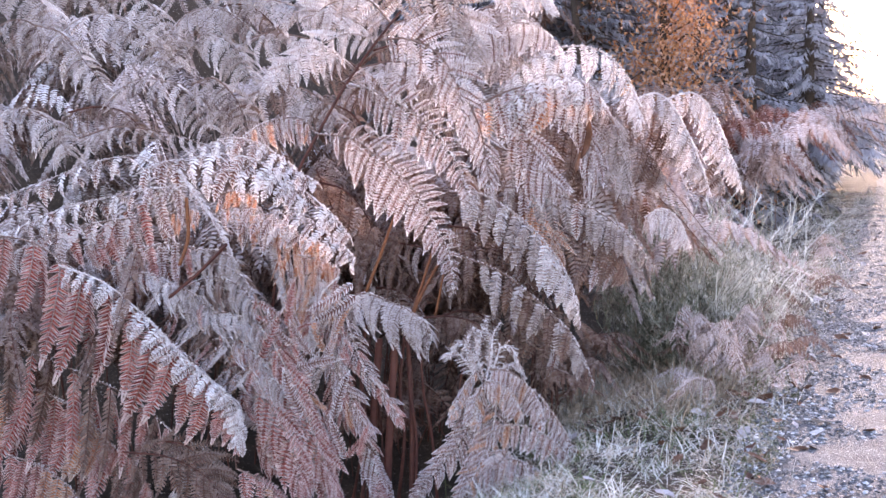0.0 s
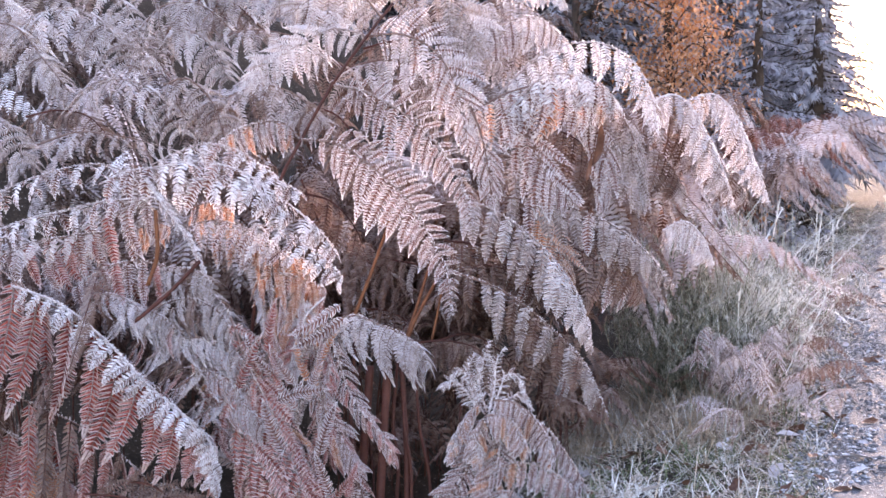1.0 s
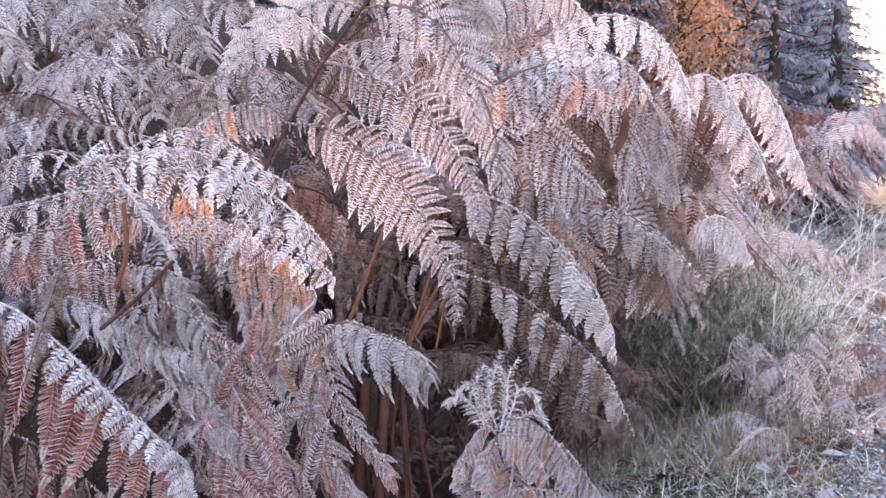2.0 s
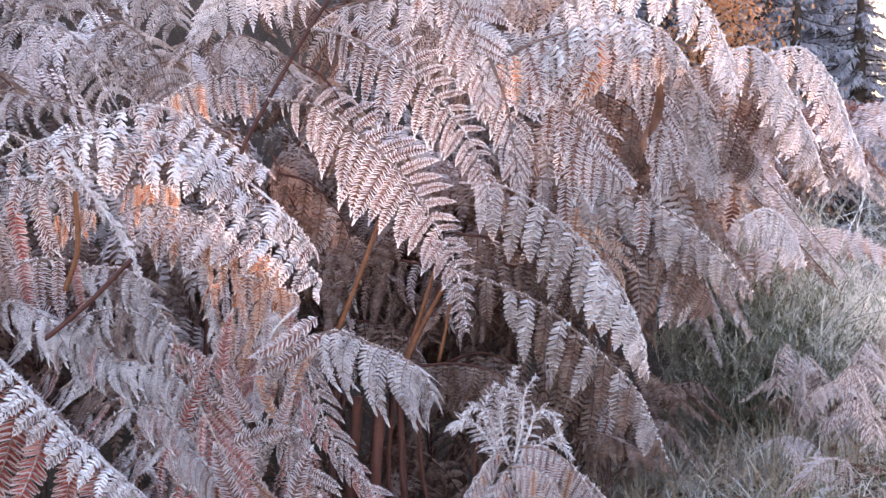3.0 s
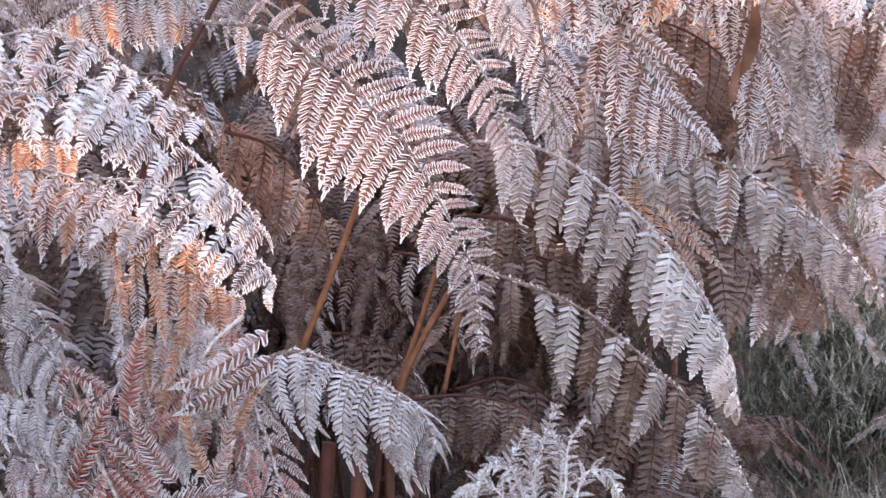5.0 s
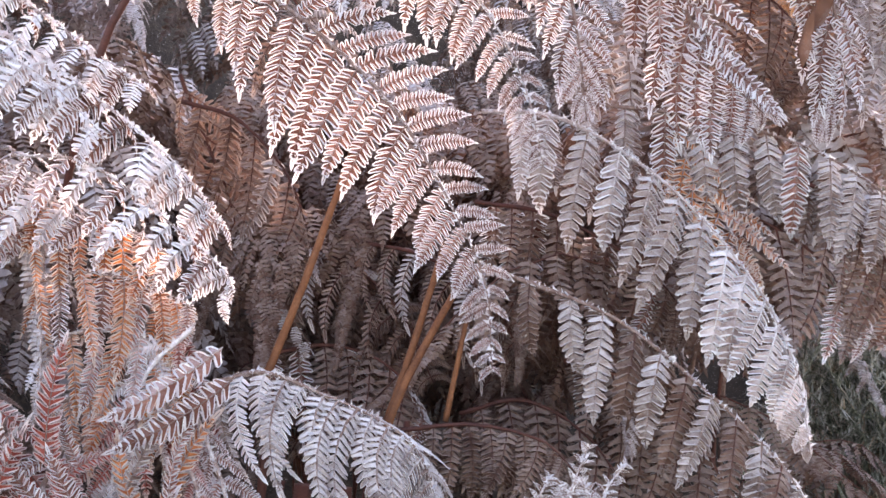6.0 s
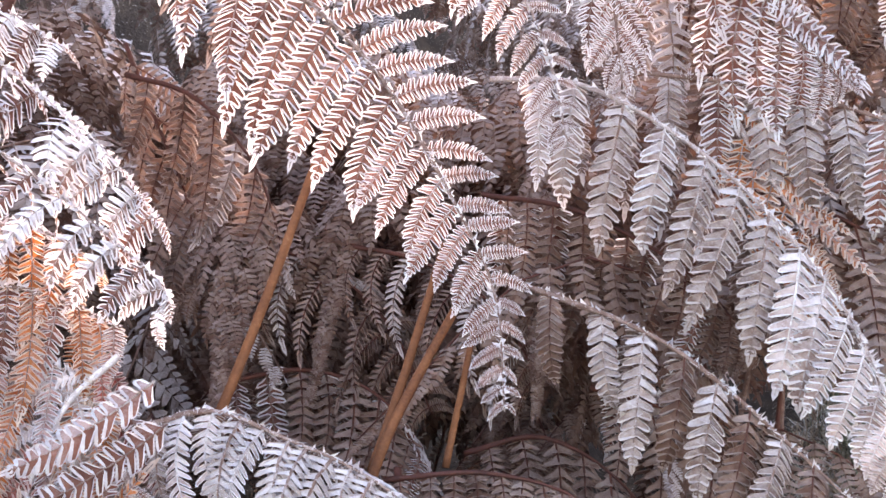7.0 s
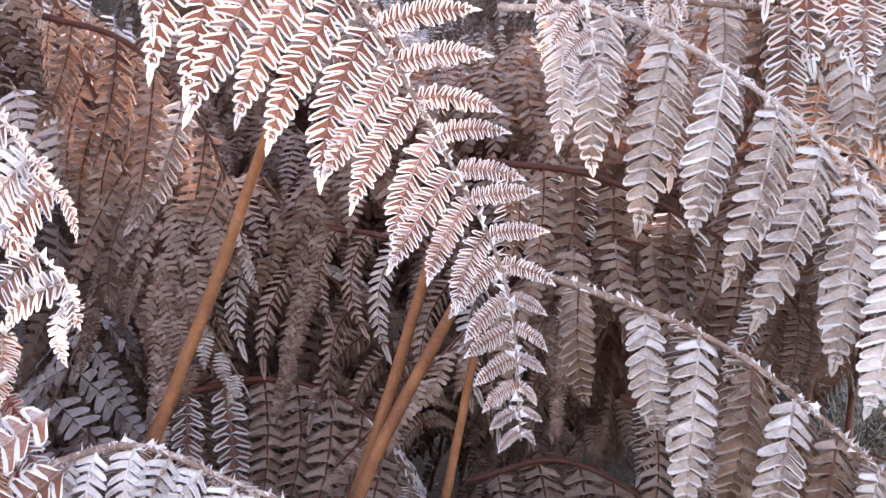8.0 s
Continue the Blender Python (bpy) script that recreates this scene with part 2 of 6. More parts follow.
# ---- fern leaflets: one unit long, along +x, in the xy plane ----
def leaflet_data(pairs, half, bend, droop, lod, seed, rim=0.24, lean=76):
    """A leaflet with its row of lobes on both sides of a midrib; each lobe has a sunken blade and a raised frosted rim."""
    rng = random.Random(seed)
    verts, faces, index = [], [], []

    def lay(x, y, z):
        # bend in the plane towards -y, and out of it towards -z, more with every step to the tip
        n = 6
        px = py = pz = 0.0
        step = x / n
        for i in range(n):
            s = step * (i + 0.5)
            a, d = -bend * s, -droop * s
            px += step * math.cos(a) * math.cos(d)
            py += step * math.sin(a)
            pz += step * math.cos(a) * math.sin(d)
        a, d = -bend * x, -droop * x
        sx, sy = -math.sin(a), math.cos(a)
        return (px + y * sx * math.cos(d) - z * math.sin(d), py + y * sy, pz + y * sx * math.sin(d) + z * math.cos(d))

    def lobe(x0, side, length, width, ang, tilt):
        # an oblong lobe with a round end, wide at its foot and parted from its neighbours further out
        ca, sn = math.cos(ang), math.sin(ang) * side
        if lod == 0:
            shape = ((-0.52, 0.0), (-0.44, 0.20), (-0.41, 0.55), (-0.34, 0.84), (-0.13, 1.0), (0.13, 1.0), (0.31, 0.84), (0.36, 0.55), (0.39, 0.20), (0.48, 0.0))
        elif lod == 2:
            shape = ((-0.50, 0.0), (-0.30, 0.8), (-0.02, 1.0), (0.27, 0.8), (0.42, 0.0))
        else:
            shape = ((-0.52, 0.0), (-0.38, 0.30), (-0.30, 0.84), (0.0, 1.02), (0.27, 0.84), (0.31, 0.30), (0.48, 0.0))
        loop_in, loop_out = [], []
        twist = rng.gauss(0.30, 0.20)
        lean = rng.uniform(-0.12, 0.12)
        edge = rim * width
        for k, (a, l) in enumerate(shape):
            wob = 1 + (rng.random() - 0.5) * (0.14 if lod == 0 else 0.1)
            free = smooth(0.0, 0.3, l)
            for inner, loop in ((0, loop_out), (1, loop_in)):
                aa = a * width * wob
                ll = l * length
                if inner:
                    aa -= math.copysign(min(edge, abs(aa) * 0.8), aa) * free * (1 - smooth(0.9, 1.0, l))
                    ll -= edge * 1.1 * smooth(0.7, 1.0, l)
                x = x0 + ca * ll + aa + lean * ll
                y = sn * ll
                zz = aa * twist - tilt * (ll / max(length, 1e-6)) ** 2 * length
                zz += -0.0015 if inner else 0.007 * free + 0.003 * rng.random()
                loop.append(lay(x, y, zz))
        n0 = len(verts)
        n = len(shape)
        if lod == 2:
            verts.extend(loop_out)
            faces.append(tuple(range(n0, n0 + n)))
            index.append(0)
            return
        verts.extend(loop_in)
        verts.extend(loop_out)
        faces.append(tuple(range(n0, n0 + n)))
        index.append(0)
        for k in range(n - 1):
            faces.append((n0 + k, n0 + k + 1, n0 + n + k + 1, n0 + n + k))
            index.append(1)
        if lod == 0:
            for k in range(1, n - 1):
                if rng.random() < 0.75:
                    o = Vector(loop_out[k]).lerp(Vector(loop_out[min(k + 1, n - 1)]), rng.random())
                    away = (o - Vector(loop_in[k])).normalized()
                    tip = o + away * (0.002 + 0.005 * rng.random()) + Vector((rng.uniform(-1, 1), rng.uniform(-1, 1), rng.uniform(-0.5, 1.5))) * 0.003
                    across = Vector((-away.y, away.x, 0)) * 0.004
                    m0 = len(verts)
                    verts.extend((tuple(o - across), tuple(o + across), tuple(tip)))
                    faces.append((m0, m0 + 1, m0 + 2))
                    index.append(1)

    step = 0.87 / pairs
    for i in range(pairs):
        x = 0.02 + step * (i + 0.5)
        prof = min(1.0, 0.8 + x * 1.2) if x < 0.5 else max(0.13, 1.0 - ((x - 0.5) / 0.42) ** 1.6 * 0.87)
        for side in (1, -1):
            lobe(x + rng.uniform(-0.08, 0.08) * step, side, half * prof * rng.uniform(0.9, 1.1), step * rng.uniform(0.94, 1.04), radians(lean - 16 * x + rng.uniform(-5, 5)), rng.uniform(0.05, 0.35) if half < 0.18 else rng.uniform(0.1, 0.6))
    # the narrow end lobe and the midrib
    n0 = len(verts)
    for x, y in ((0.86, 0.02), (0.95, 0.017), (1.0, 0.0), (0.95, -0.017), (0.86, -0.02)):
        verts.append(lay(x, y, 0.0))
    faces.append(tuple(range(n0, n0 + 5)))
    index.append(1 if lod < 2 else 0)
    n0 = len(verts)
    rows = 7 if lod < 2 else 4
    for i in range(rows):
        x = 0.95 * i / (rows - 1)
        r = 0.008 * (1 - 0.75 * x)
        for y, z in ((r, 0.0), (0, r * 1.3), (-r, 0.0)):
            verts.append(lay(x, y, z + 0.002))
    for i in range(rows - 1):
        for k in range(2):
            a = n0 + i * 3 + k
            faces.append((a, a + 1, a + 4, a + 3))
            index.append(2 if lod < 2 else 0)
    return verts, faces, index


LEAFLETS = {}
BENDS = ((0.22, 0.15), (0.45, 0.35), (0.35, 0.6), (0.6, 0.25), (0.3, 1.0), (0.6, 1.3), (0.2, 0.15), (0.35, 0.3), (0.2, 1.1), (0.4, 1.5), (0.3, 0.9), (0.5, 1.3), (0.85, 0.5), (1.1, 0.7))


def leaflet_mesh(tone, lod, k):
    key = (tone, lod, k)
    if key not in LEAFLETS:
        bend, droop = BENDS[k]
        half = (0.125, 0.135, 0.125, 0.135, 0.2, 0.22, 0.1, 0.105, 0.125, 0.135, 0.15, 0.16, 0.095, 0.105)[k]
        rim = {"white": 0.24, "taupe": 0.14, "rose": 0.2, "pale": 0.17, "hero": 0.2, "copper": 0.2, "shade": 0.1}[tone]
        v, f, i = leaflet_data((14, 15, 14, 13, 8, 7, 21, 20, 13, 12, 9, 8, 17, 16)[k] if lod == 0 else (12, 12, 13, 11, 8, 7, 18, 17, 12, 11, 9, 8, 15, 14)[k] if lod == 1 else 10, half, bend, droop, lod, 11 + k, rim, (74, 70, 72, 68, 66, 62, 60, 57, 64, 62, 64, 60, 60, 58)[k])
        LEAFLETS[key] = mesh_from("leaflet", v, f, TONES[tone], i)
    return LEAFLETS[key]


def leaflet_rows(places, size, pairs, splay, hang, normal, first, fat, rng, shape, lop=(1.0, 1.0), tip=0.1, wild=0.2, splay2=None):
    """Where the leaflets of a blade sit: a matrix, a variant and a side for each."""
    n = len(places) - 1
    for i in range(pairs):
        s = first + (1 - first) * (1 - (1 - (i + 0.3) / pairs) ** 1.28)
        f = s * n
        j = min(int(f), n - 1)
        p = places[j].lerp(places[j + 1], f - j)
        t = (places[min(j + 2, n)] - places[max(j - 1, 0)]).normalized()
        nn = (normal - t * normal.dot(t)).normalized()
        sv = t.cross(nn)
        rel = (s - first) / (1 - first)
        if shape == "even":
            long = (0.72 + 0.28 * min(1, rel / 0.18)) * (1 if rel < 0.5 else max(0.08, 1 - ((rel - 0.5) / 0.5) ** 1.5 * (1 - tip)))
        else:
            long = min(1, 0.45 + rel * 2.2) * (1 if rel < 0.3 else max(0.13, 1 - ((rel - 0.3) / 0.7) ** 0.9 * 0.87))
        for side in (1, -1):
            ang = radians((splay if side > 0 or splay2 is None else splay2) + rng.uniform(-7, 7) - (18 if hang < 0.6 else 4) * rel)
            d = sv * side * math.sin(ang) + t * math.cos(ang)
            h = hang * rng.uniform(0.88, 1.12) * (1 - (0.35 if hang < 0.5 else 0.0) * rel)
            d = (d * (1 - min(h, 0.97)) - UP * h + Vector((rng.uniform(-1, 1), rng.uniform(-1, 1), rng.uniform(-1, 1))) * wild * 0.5).normalized()
            z = nn + sv * side * hang * 1.6 + Vector((rng.uniform(-1, 1), rng.uniform(-1, 1), rng.uniform(-1, 1))) * wild * 1.6
            z = (z - d * z.dot(d)).normalized()
            y = z.cross(d)
            flip = 1.0
            if (y.dot(t) if hang > 0.5 else y.z) < 0:
                flip = -1.0
            L = size * long * rng.uniform(0.9, 1.08) * (lop[0] if side > 0 else lop[1])
            q = p + t * rng.uniform(-0.2, 0.2) * size * 0.2 * (1 - rel)
            m = Matrix(((d.x, y.x * flip, z.x, q.x), (d.y, y.y * flip, z.y, q.y), (d.z, y.z * flip, z.z, q.z), (0, 0, 0, 1)))
            yield m @ Matrix.Diagonal((L, L * fat * (1 + 0.8 * rel ** 3), L, 1)), side


def blade(parent, points, size, pairs, rng, splay=68, hang=0.2, normal=None, tone="hero", lod=0, first=0.04, fat=1.0, thick=0.0034, shape="even", origin=Vector((0, 0, 0)), second=None, mix=0.0, lop=(1.0, 1.0), tip=0.1, chunky=False, wild=0.2, comb=False, arched=False, ribbed=False, splay2=None):
    """One branch of a fern: a stalk, and leaflets on both sides of it, as parts of parent."""
    places, length = spline(points, 28)
    normal = normal or (B_OUT + UP * 0.25)
    v, f = tube([p - origin for p in places], thick, thick * 0.25, 5, 0.3, rng)
    if lod == 0 or tone in ("pale", "white"):
        for i in range(int(length * 420)):
            q = rng.random() ** 0.9 * 27.99
            p = places[int(q)].lerp(places[int(q) + 1], q % 1) - origin
            away = Vector((rng.uniform(-1, 1), rng.uniform(-1, 1), rng.uniform(-0.4, 1.2))).normalized()
            across = away.cross(Vector((rng.uniform(-1, 1), rng.uniform(-1, 1), rng.uniform(-1, 1)))).normalized() * rng.uniform(0.0015, 0.004)
            n0 = len(v)
            v.extend((p - across, p + across, p + away * (thick + rng.uniform(0.002, 0.007))))
            f.append((n0, n0 + 1, n0 + 2))
    stalk_mat = M_STALK_FROST if tone in ("pale", "white") else TONES[tone][2]
    wood = len(places) - 1
    frosty = [0 if i < wood * 5 + 2 else 1 for i in range(len(f))]
    stalk = link("stalk", mesh_from("stalk", v, f, [stalk_mat, M_FROST], frosty, smooth=True), parent)
    for m, side in leaflet_rows(places, size, pairs, splay, hang, normal, first, fat, rng, shape, lop, tip, wild * (1.8 if chunky else 1), splay2):
        use = second if second and rng.random() < mix else tone
        k = rng.randrange(6, 8) if comb else rng.randrange(10, 12) if arched and chunky else rng.randrange(8, 10) if arched else rng.randrange(12, 14) if ribbed else rng.randrange(4, 6) if chunky else rng.randrange(4)
        link("leaflet", leaflet_mesh(use, lod, k), stalk, Matrix.Translation(-origin) @ m)
    return stalk


FROND_COUNT = [0]


def frond(label, points, size=0.15, pairs=18, group="bracken on the bank", **more):
    """A fern frond of one blade. The points are (u, v, w) on the bank."""
    FROND_COUNT[0] += 1
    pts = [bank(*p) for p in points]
    root = tagged(new("bracken_frond"), label, "fern", group)
    root.location = pts[0]
    blade(root, pts, size, pairs, random.Random(100 + FROND_COUNT[0]), origin=pts[0], **more)
    return root


def feather(plant, start, end, tone, wide=1.0):
    """One long leaflet of a plant, from start to end on the bank, its face turned outwards."""
    a, b = bank(*start), bank(*end)
    d = b - a
    rng = random.Random(int(1000 * abs(a.x + b.z)))
    x = d.normalized()
    z = B_OUT + UP * 0.3 + Vector((rng.uniform(-0.5, 0.5), 0, 0))
    z = (z - x * z.dot(x)).normalized()
    y = z.cross(x)
    m = Matrix(((x.x, y.x, z.x, a.x), (x.y, y.y, z.y, a.y), (x.z, y.z, z.z, a.z), (0, 0, 0, 1)))
    n = d.length
    link("leaflet", leaflet_mesh(tone, 0, rng.choice((0, 1, 3, 12, 13))), plant, Matrix.Translation(-plant.location) @ m @ Matrix.Diagonal((n, n * wide, n, 1)))


def stem(label, points, r0=0.005, r1=0.004, mat=None, name="fern_stem"):
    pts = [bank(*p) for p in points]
    places, _ = spline(pts, 14)
    v, f = tube([p - pts[0] for p in places], r0, r1, 8, 0.12, random.Random(5))
    ob = link(name, mesh_from(name, v, f, [mat or M_STALK], smooth=True))
    ob.location = pts[0]
    return tagged(ob, label, "stem", "bare bracken stems")


# ---- ground: one sheet; the path, a grassy verge, a ditch and the rising bank ----
EDGE = Vector((1.07, 3.9))                       # a place on the path's near edge
ALONG = Vector((0.356, 0.9345))                  # the way the path runs
ACROSS = Vector((0.9345, -0.356))                # to the right of it


def side_of_path(x, y):
    return (Vector((x, y)) - EDGE).dot(ACROSS)


def ground_z(x, y):
    s = side_of_path(x, y)
    z = -0.27 * smooth(-0.25, -1.0, s) + 1.8 * smooth(-1.6, -3.4, s) * smooth(4.0, 6.5, y) + 1.2 * smooth(-4, -14, s) * smooth(3, 8, y)
    z += 0.05 * smooth(-0.1, -0.5, s) * noise.noise(Vector((x * 1.3, y * 1.3, 0)))
    if s > 2.4:
        z += 0.35 * smooth(2.4, 4.5, s)
    return z + 0.012 * noise.noise(Vector((x * 5, y * 5, 3)))


def build_ground():
    n = 150
    verts, faces = [], []
    for i in range(n + 1):
        for j in range(n + 1):
            a, b = (i / n * 2 - 1), (j / n * 2 - 1)
            x = 0.8 + 6 * a + 700 * abs(a) ** 6 * a
            y = 5 + 7 * b + 700 * abs(b) ** 6 * b
            verts.append((x, y, ground_z(x, y)))
    for i in range(n):
        for j in range(n):
            k = i * (n + 1) + j
            faces.append((k, k + n + 1, k + n + 2, k + 1))
    mat = rough_material("earth_litter", ((0.25, (0.02, 0.015, 0.013)), (0.5, (0.045, 0.032, 0.026)), (0.75, (0.12, 0.088, 0.07))), 3.0, 0.95, 0.7, 0.02, 90, ((0.36, 0.34, 0.34), 0.66))
    tagged(link("ground", mesh_from("ground", verts, faces, [mat], smooth=True)), "dark earth and leaf litter with thin frost", "ground", kind="structure")


def build_path():
    verts, faces = [], []
    n, m = 150, 18
    for i in range(n + 1):
        far = -16 + 70 * (i / n) ** 1.4
        for j in range(m + 1):
            wide = 2.6 * j / m
            edge = 0.09 * noise.noise(Vector((far * 1.1, 7, 0))) if j == 0 else 0
            p = EDGE + ALONG * far + ACROSS * (wide + edge)
            h = 0.022 + 0.03 * math.sin(math.pi * j / m) + 0.010 * noise.noise(Vector((p.x * 6, p.y * 6, 1)))
            verts.append((p.x, p.y, ground_z(p.x, p.y) + (h if j not in (0, m) else -0.03)))
    for i in range(n):
        for j in range(m):
            k = i * (m + 1) + j
            faces.append((k, k + 1, k + m + 2, k + m + 1))
    mat = rough_material("gravel_frosted", ((0.28, (0.05, 0.054, 0.064)), (0.5, (0.115, 0.123, 0.143)), (0.72, (0.235, 0.25, 0.285))), 14, 0.9, 0.9, 0.012, 130, ((0.40, 0.425, 0.47), 0.62))
    return tagged(link("path", mesh_from("path", verts, faces, [mat], smooth=True)), "grey gravel path with frost and fallen leaves", "path", kind="structure")


build_ground()
path = build_path()

# ---- the fern plants ----
centre = tagged(new("bracken_plant"), "tall copper bracken plant with rimmed white frosted fronds", "fern", "bracken on the bank")
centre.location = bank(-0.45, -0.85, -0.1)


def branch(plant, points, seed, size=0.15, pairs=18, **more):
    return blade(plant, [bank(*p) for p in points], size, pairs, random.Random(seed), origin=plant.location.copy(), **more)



def main_stalk(plant, points, r0, r1, mat):
    places, _ = spline([bank(*p) - plant.location for p in points], 24)
    v, f = tube(places, r0, r1, 8, 0.1, random.Random(3))
    return link("stem", mesh_from("stem", v, f, [mat], smooth=True), plant)


main_stalk(centre, [(-0.535, -0.748, -0.100), (-0.521, -0.271, -0.100), (-0.477, 0.069, -0.050), (-0.421, 0.234, 0.000), (-0.368, 0.336, 0.000), (-0.285, 0.482, 0.000), (-0.192, 0.612, 0.000), (-0.123, 0.698, 0.000)], 0.006, 0.004, M_STALK_RED)
branch(centre, [(-0.367, 0.336, 0.010), (-0.273, 0.326, 0.010), (-0.205, 0.283, 0.010), (-0.139, 0.228, 0.010), (-0.076, 0.160, 0.010), (-0.010, 0.046, 0.010), (0.023, -0.031, 0.010), (0.031, -0.132, 0.010)], 1, size=0.165, pairs=24, shape='cone', splay=86, hang=0.02, normal=B_OUT + UP * 0.2, tone='rose', first=0.08, lop=(1.0, 0.66), fat=0.92, wild=0.05)
branch(centre, [(-0.285, 0.482, 0.000), (-0.206, 0.466, 0.000), (-0.123, 0.424, 0.000), (-0.040, 0.358, 0.000), (0.027, 0.275, 0.000), (0.068, 0.192, 0.000), (0.088, 0.104, 0.000)], 2, size=0.145, pairs=20, shape='cone', splay=84, hang=0.04, normal=B_OUT + UP * 0.2, tone='rose', first=0.06, lop=(1.0, 0.65), fat=0.92, wild=0.06)
branch(centre, [(-0.194, 0.617, -0.030), (-0.099, 0.620, -0.030), (-0.007, 0.570, -0.030), (0.047, 0.470, -0.030), (0.067, 0.378, -0.030), (0.074, 0.299, -0.030)], 3, size=0.12, pairs=18, splay=70, hang=0.15, normal=B_OUT + UP * 0.2, tone='rose', lod=1, first=0.05, second='pale', mix=0.4)
branch(centre, [(-0.194, 0.617, -0.030), (-0.282, 0.637, -0.030), (-0.374, 0.595, -0.030), (-0.466, 0.536, -0.030), (-0.535, 0.465, -0.030)], 4, size=0.1, pairs=16, splay=65, hang=0.2, normal=B_OUT + UP * 0.2, tone='pale', lod=1)
branch(centre, [(-0.369, 0.334, -0.010), (-0.414, 0.381, -0.010), (-0.480, 0.384, -0.010), (-0.547, 0.359, -0.010), (-0.597, 0.324, -0.010)], 5, size=0.095, pairs=9, splay=75, hang=0.75, normal=UP + B_OUT * 0.35, tone='rose', lod=0, first=0.12, second='copper', mix=0.2, fat=1.1)
branch(centre, [(-0.142, 0.693, -0.060), (-0.074, 0.743, -0.060), (0.027, 0.735, -0.060), (0.086, 0.659, -0.060), (0.094, 0.558, -0.060)], 6, size=0.13, pairs=16, splay=70, hang=0.2, normal=B_OUT + UP * 0.2, tone='taupe', second='pale', mix=0.3, lod=1)
branch(centre, [(-0.159, 0.679, -0.080), (-0.227, 0.747, -0.080), (-0.329, 0.739, -0.080), (-0.413, 0.679, -0.080)], 7, size=0.13, pairs=14, splay=70, hang=0.2, normal=B_OUT + UP * 0.2, tone='taupe', second='pale', mix=0.3, lod=1)
frond("grey frosted bracken frond arching over with hanging leaflets", [(0.018, 0.173, -0.050), (0.111, 0.165, -0.050), (0.229, 0.094, -0.050), (0.329, -0.012, -0.050), (0.385, -0.116, -0.050), (0.408, -0.230, -0.050)], thick=0.003, tip=0.12, size=0.15, pairs=16, splay=94, hang=0.5, arched=True, normal=UP + B_OUT * 0.35, tone='pale', lod=0, fat=1.1, wild=0.14, second='taupe', mix=0.45, lop=(1, 0.9))
frond("brown bracken frond arching low towards the ground", [(0.044, -0.018, -0.045), (0.178, -0.072, -0.045), (0.295, -0.166, -0.045), (0.379, -0.250, -0.045), (0.421, -0.334, -0.045), (0.450, -0.409, -0.045)], thick=0.003, tip=0.12, size=0.135, pairs=16, splay=96, hang=0.5, arched=True, normal=UP + B_OUT * 0.35, tone='taupe', lod=0, fat=1.1, wild=0.14, second='shade', mix=0.42, lop=(1, 0.9))
frond("frosted bracken frond arching over the gorse", [(0.113, 0.194, -0.120), (0.284, 0.176, -0.120), (0.439, 0.130, -0.120), (0.558, 0.045, -0.120), (0.644, -0.060, -0.120)], thick=0.003, tip=0.12, size=0.135, pairs=16, splay=96, hang=0.5, arched=True, normal=UP + B_OUT * 0.35, tone='taupe', lod=0, fat=1.1, wild=0.12, lop=(1, 0.9), second='rose', mix=0.12)
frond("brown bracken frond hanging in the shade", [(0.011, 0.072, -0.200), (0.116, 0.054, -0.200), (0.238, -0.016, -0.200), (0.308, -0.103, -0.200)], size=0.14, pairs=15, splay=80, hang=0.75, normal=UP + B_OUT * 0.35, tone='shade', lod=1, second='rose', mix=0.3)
frond("copper bracken frond hanging behind", [(0.077, 0.436, -0.030), (0.110, 0.353, -0.030), (0.130, 0.252, -0.030), (0.140, 0.160, -0.030)], size=0.091, pairs=9, splay=62, hang=0.2, normal=B_OUT + UP * 0.2, tone='rose', lod=1)
frond("copper bracken frond hanging behind", [(0.250, 0.173, -0.120), (0.284, 0.104, -0.120), (0.327, 0.036, -0.120), (0.353, -0.050, -0.120)], size=0.117, pairs=10, splay=62, hang=0.4, normal=B_OUT + UP * 0.2, tone='copper', lod=1)
frond("white frosted bracken frond crowning the heap", [(-0.890, 0.214, 0.050), (-0.816, 0.250, 0.050), (-0.743, 0.260, 0.050), (-0.659, 0.274, 0.050), (-0.574, 0.267, 0.050), (-0.501, 0.239, 0.050), (-0.427, 0.187, 0.050), (-0.364, 0.138, 0.050), (-0.312, 0.093, 0.050), (-0.268, 0.031, 0.050)], size=0.105, pairs=18, second='rose', mix=0.35, splay=130, splay2=48, hang=0.38, arched=True, chunky=True, normal=UP + B_OUT * 0.35, tone='white', lod=0, fat=1.25, wild=0.19, tip=0.45, thick=0.002, lop=(1, 0.8))
frond("white frosted bracken frond crowning the heap", [(-0.764, 0.270, 0.000), (-0.695, 0.304, 0.000), (-0.620, 0.326, 0.000), (-0.544, 0.311, 0.000), (-0.480, 0.272, 0.000), (-0.415, 0.225, 0.000), (-0.367, 0.193, 0.000)], size=0.085, pairs=13, second='rose', mix=0.3, splay=130, splay2=48, hang=0.38, arched=True, chunky=True, normal=UP + B_OUT * 0.35, tone='white', lod=0, fat=1.25, wild=0.19, tip=0.45, thick=0.002, lop=(1, 0.8))
frond("white frosted bracken frond crowning the heap", [(-0.692, 0.201, 0.075), (-0.635, 0.226, 0.075), (-0.578, 0.224, 0.075), (-0.516, 0.222, 0.075), (-0.454, 0.188, 0.075), (-0.391, 0.126, 0.075)], size=0.1, pairs=8, second='rose', mix=0.2, splay=130, splay2=48, hang=0.38, arched=True, chunky=True, normal=UP + B_OUT * 0.35, tone='white', lod=0, fat=1.25, wild=0.19, tip=0.45, thick=0.002, lop=(1, 0.8))
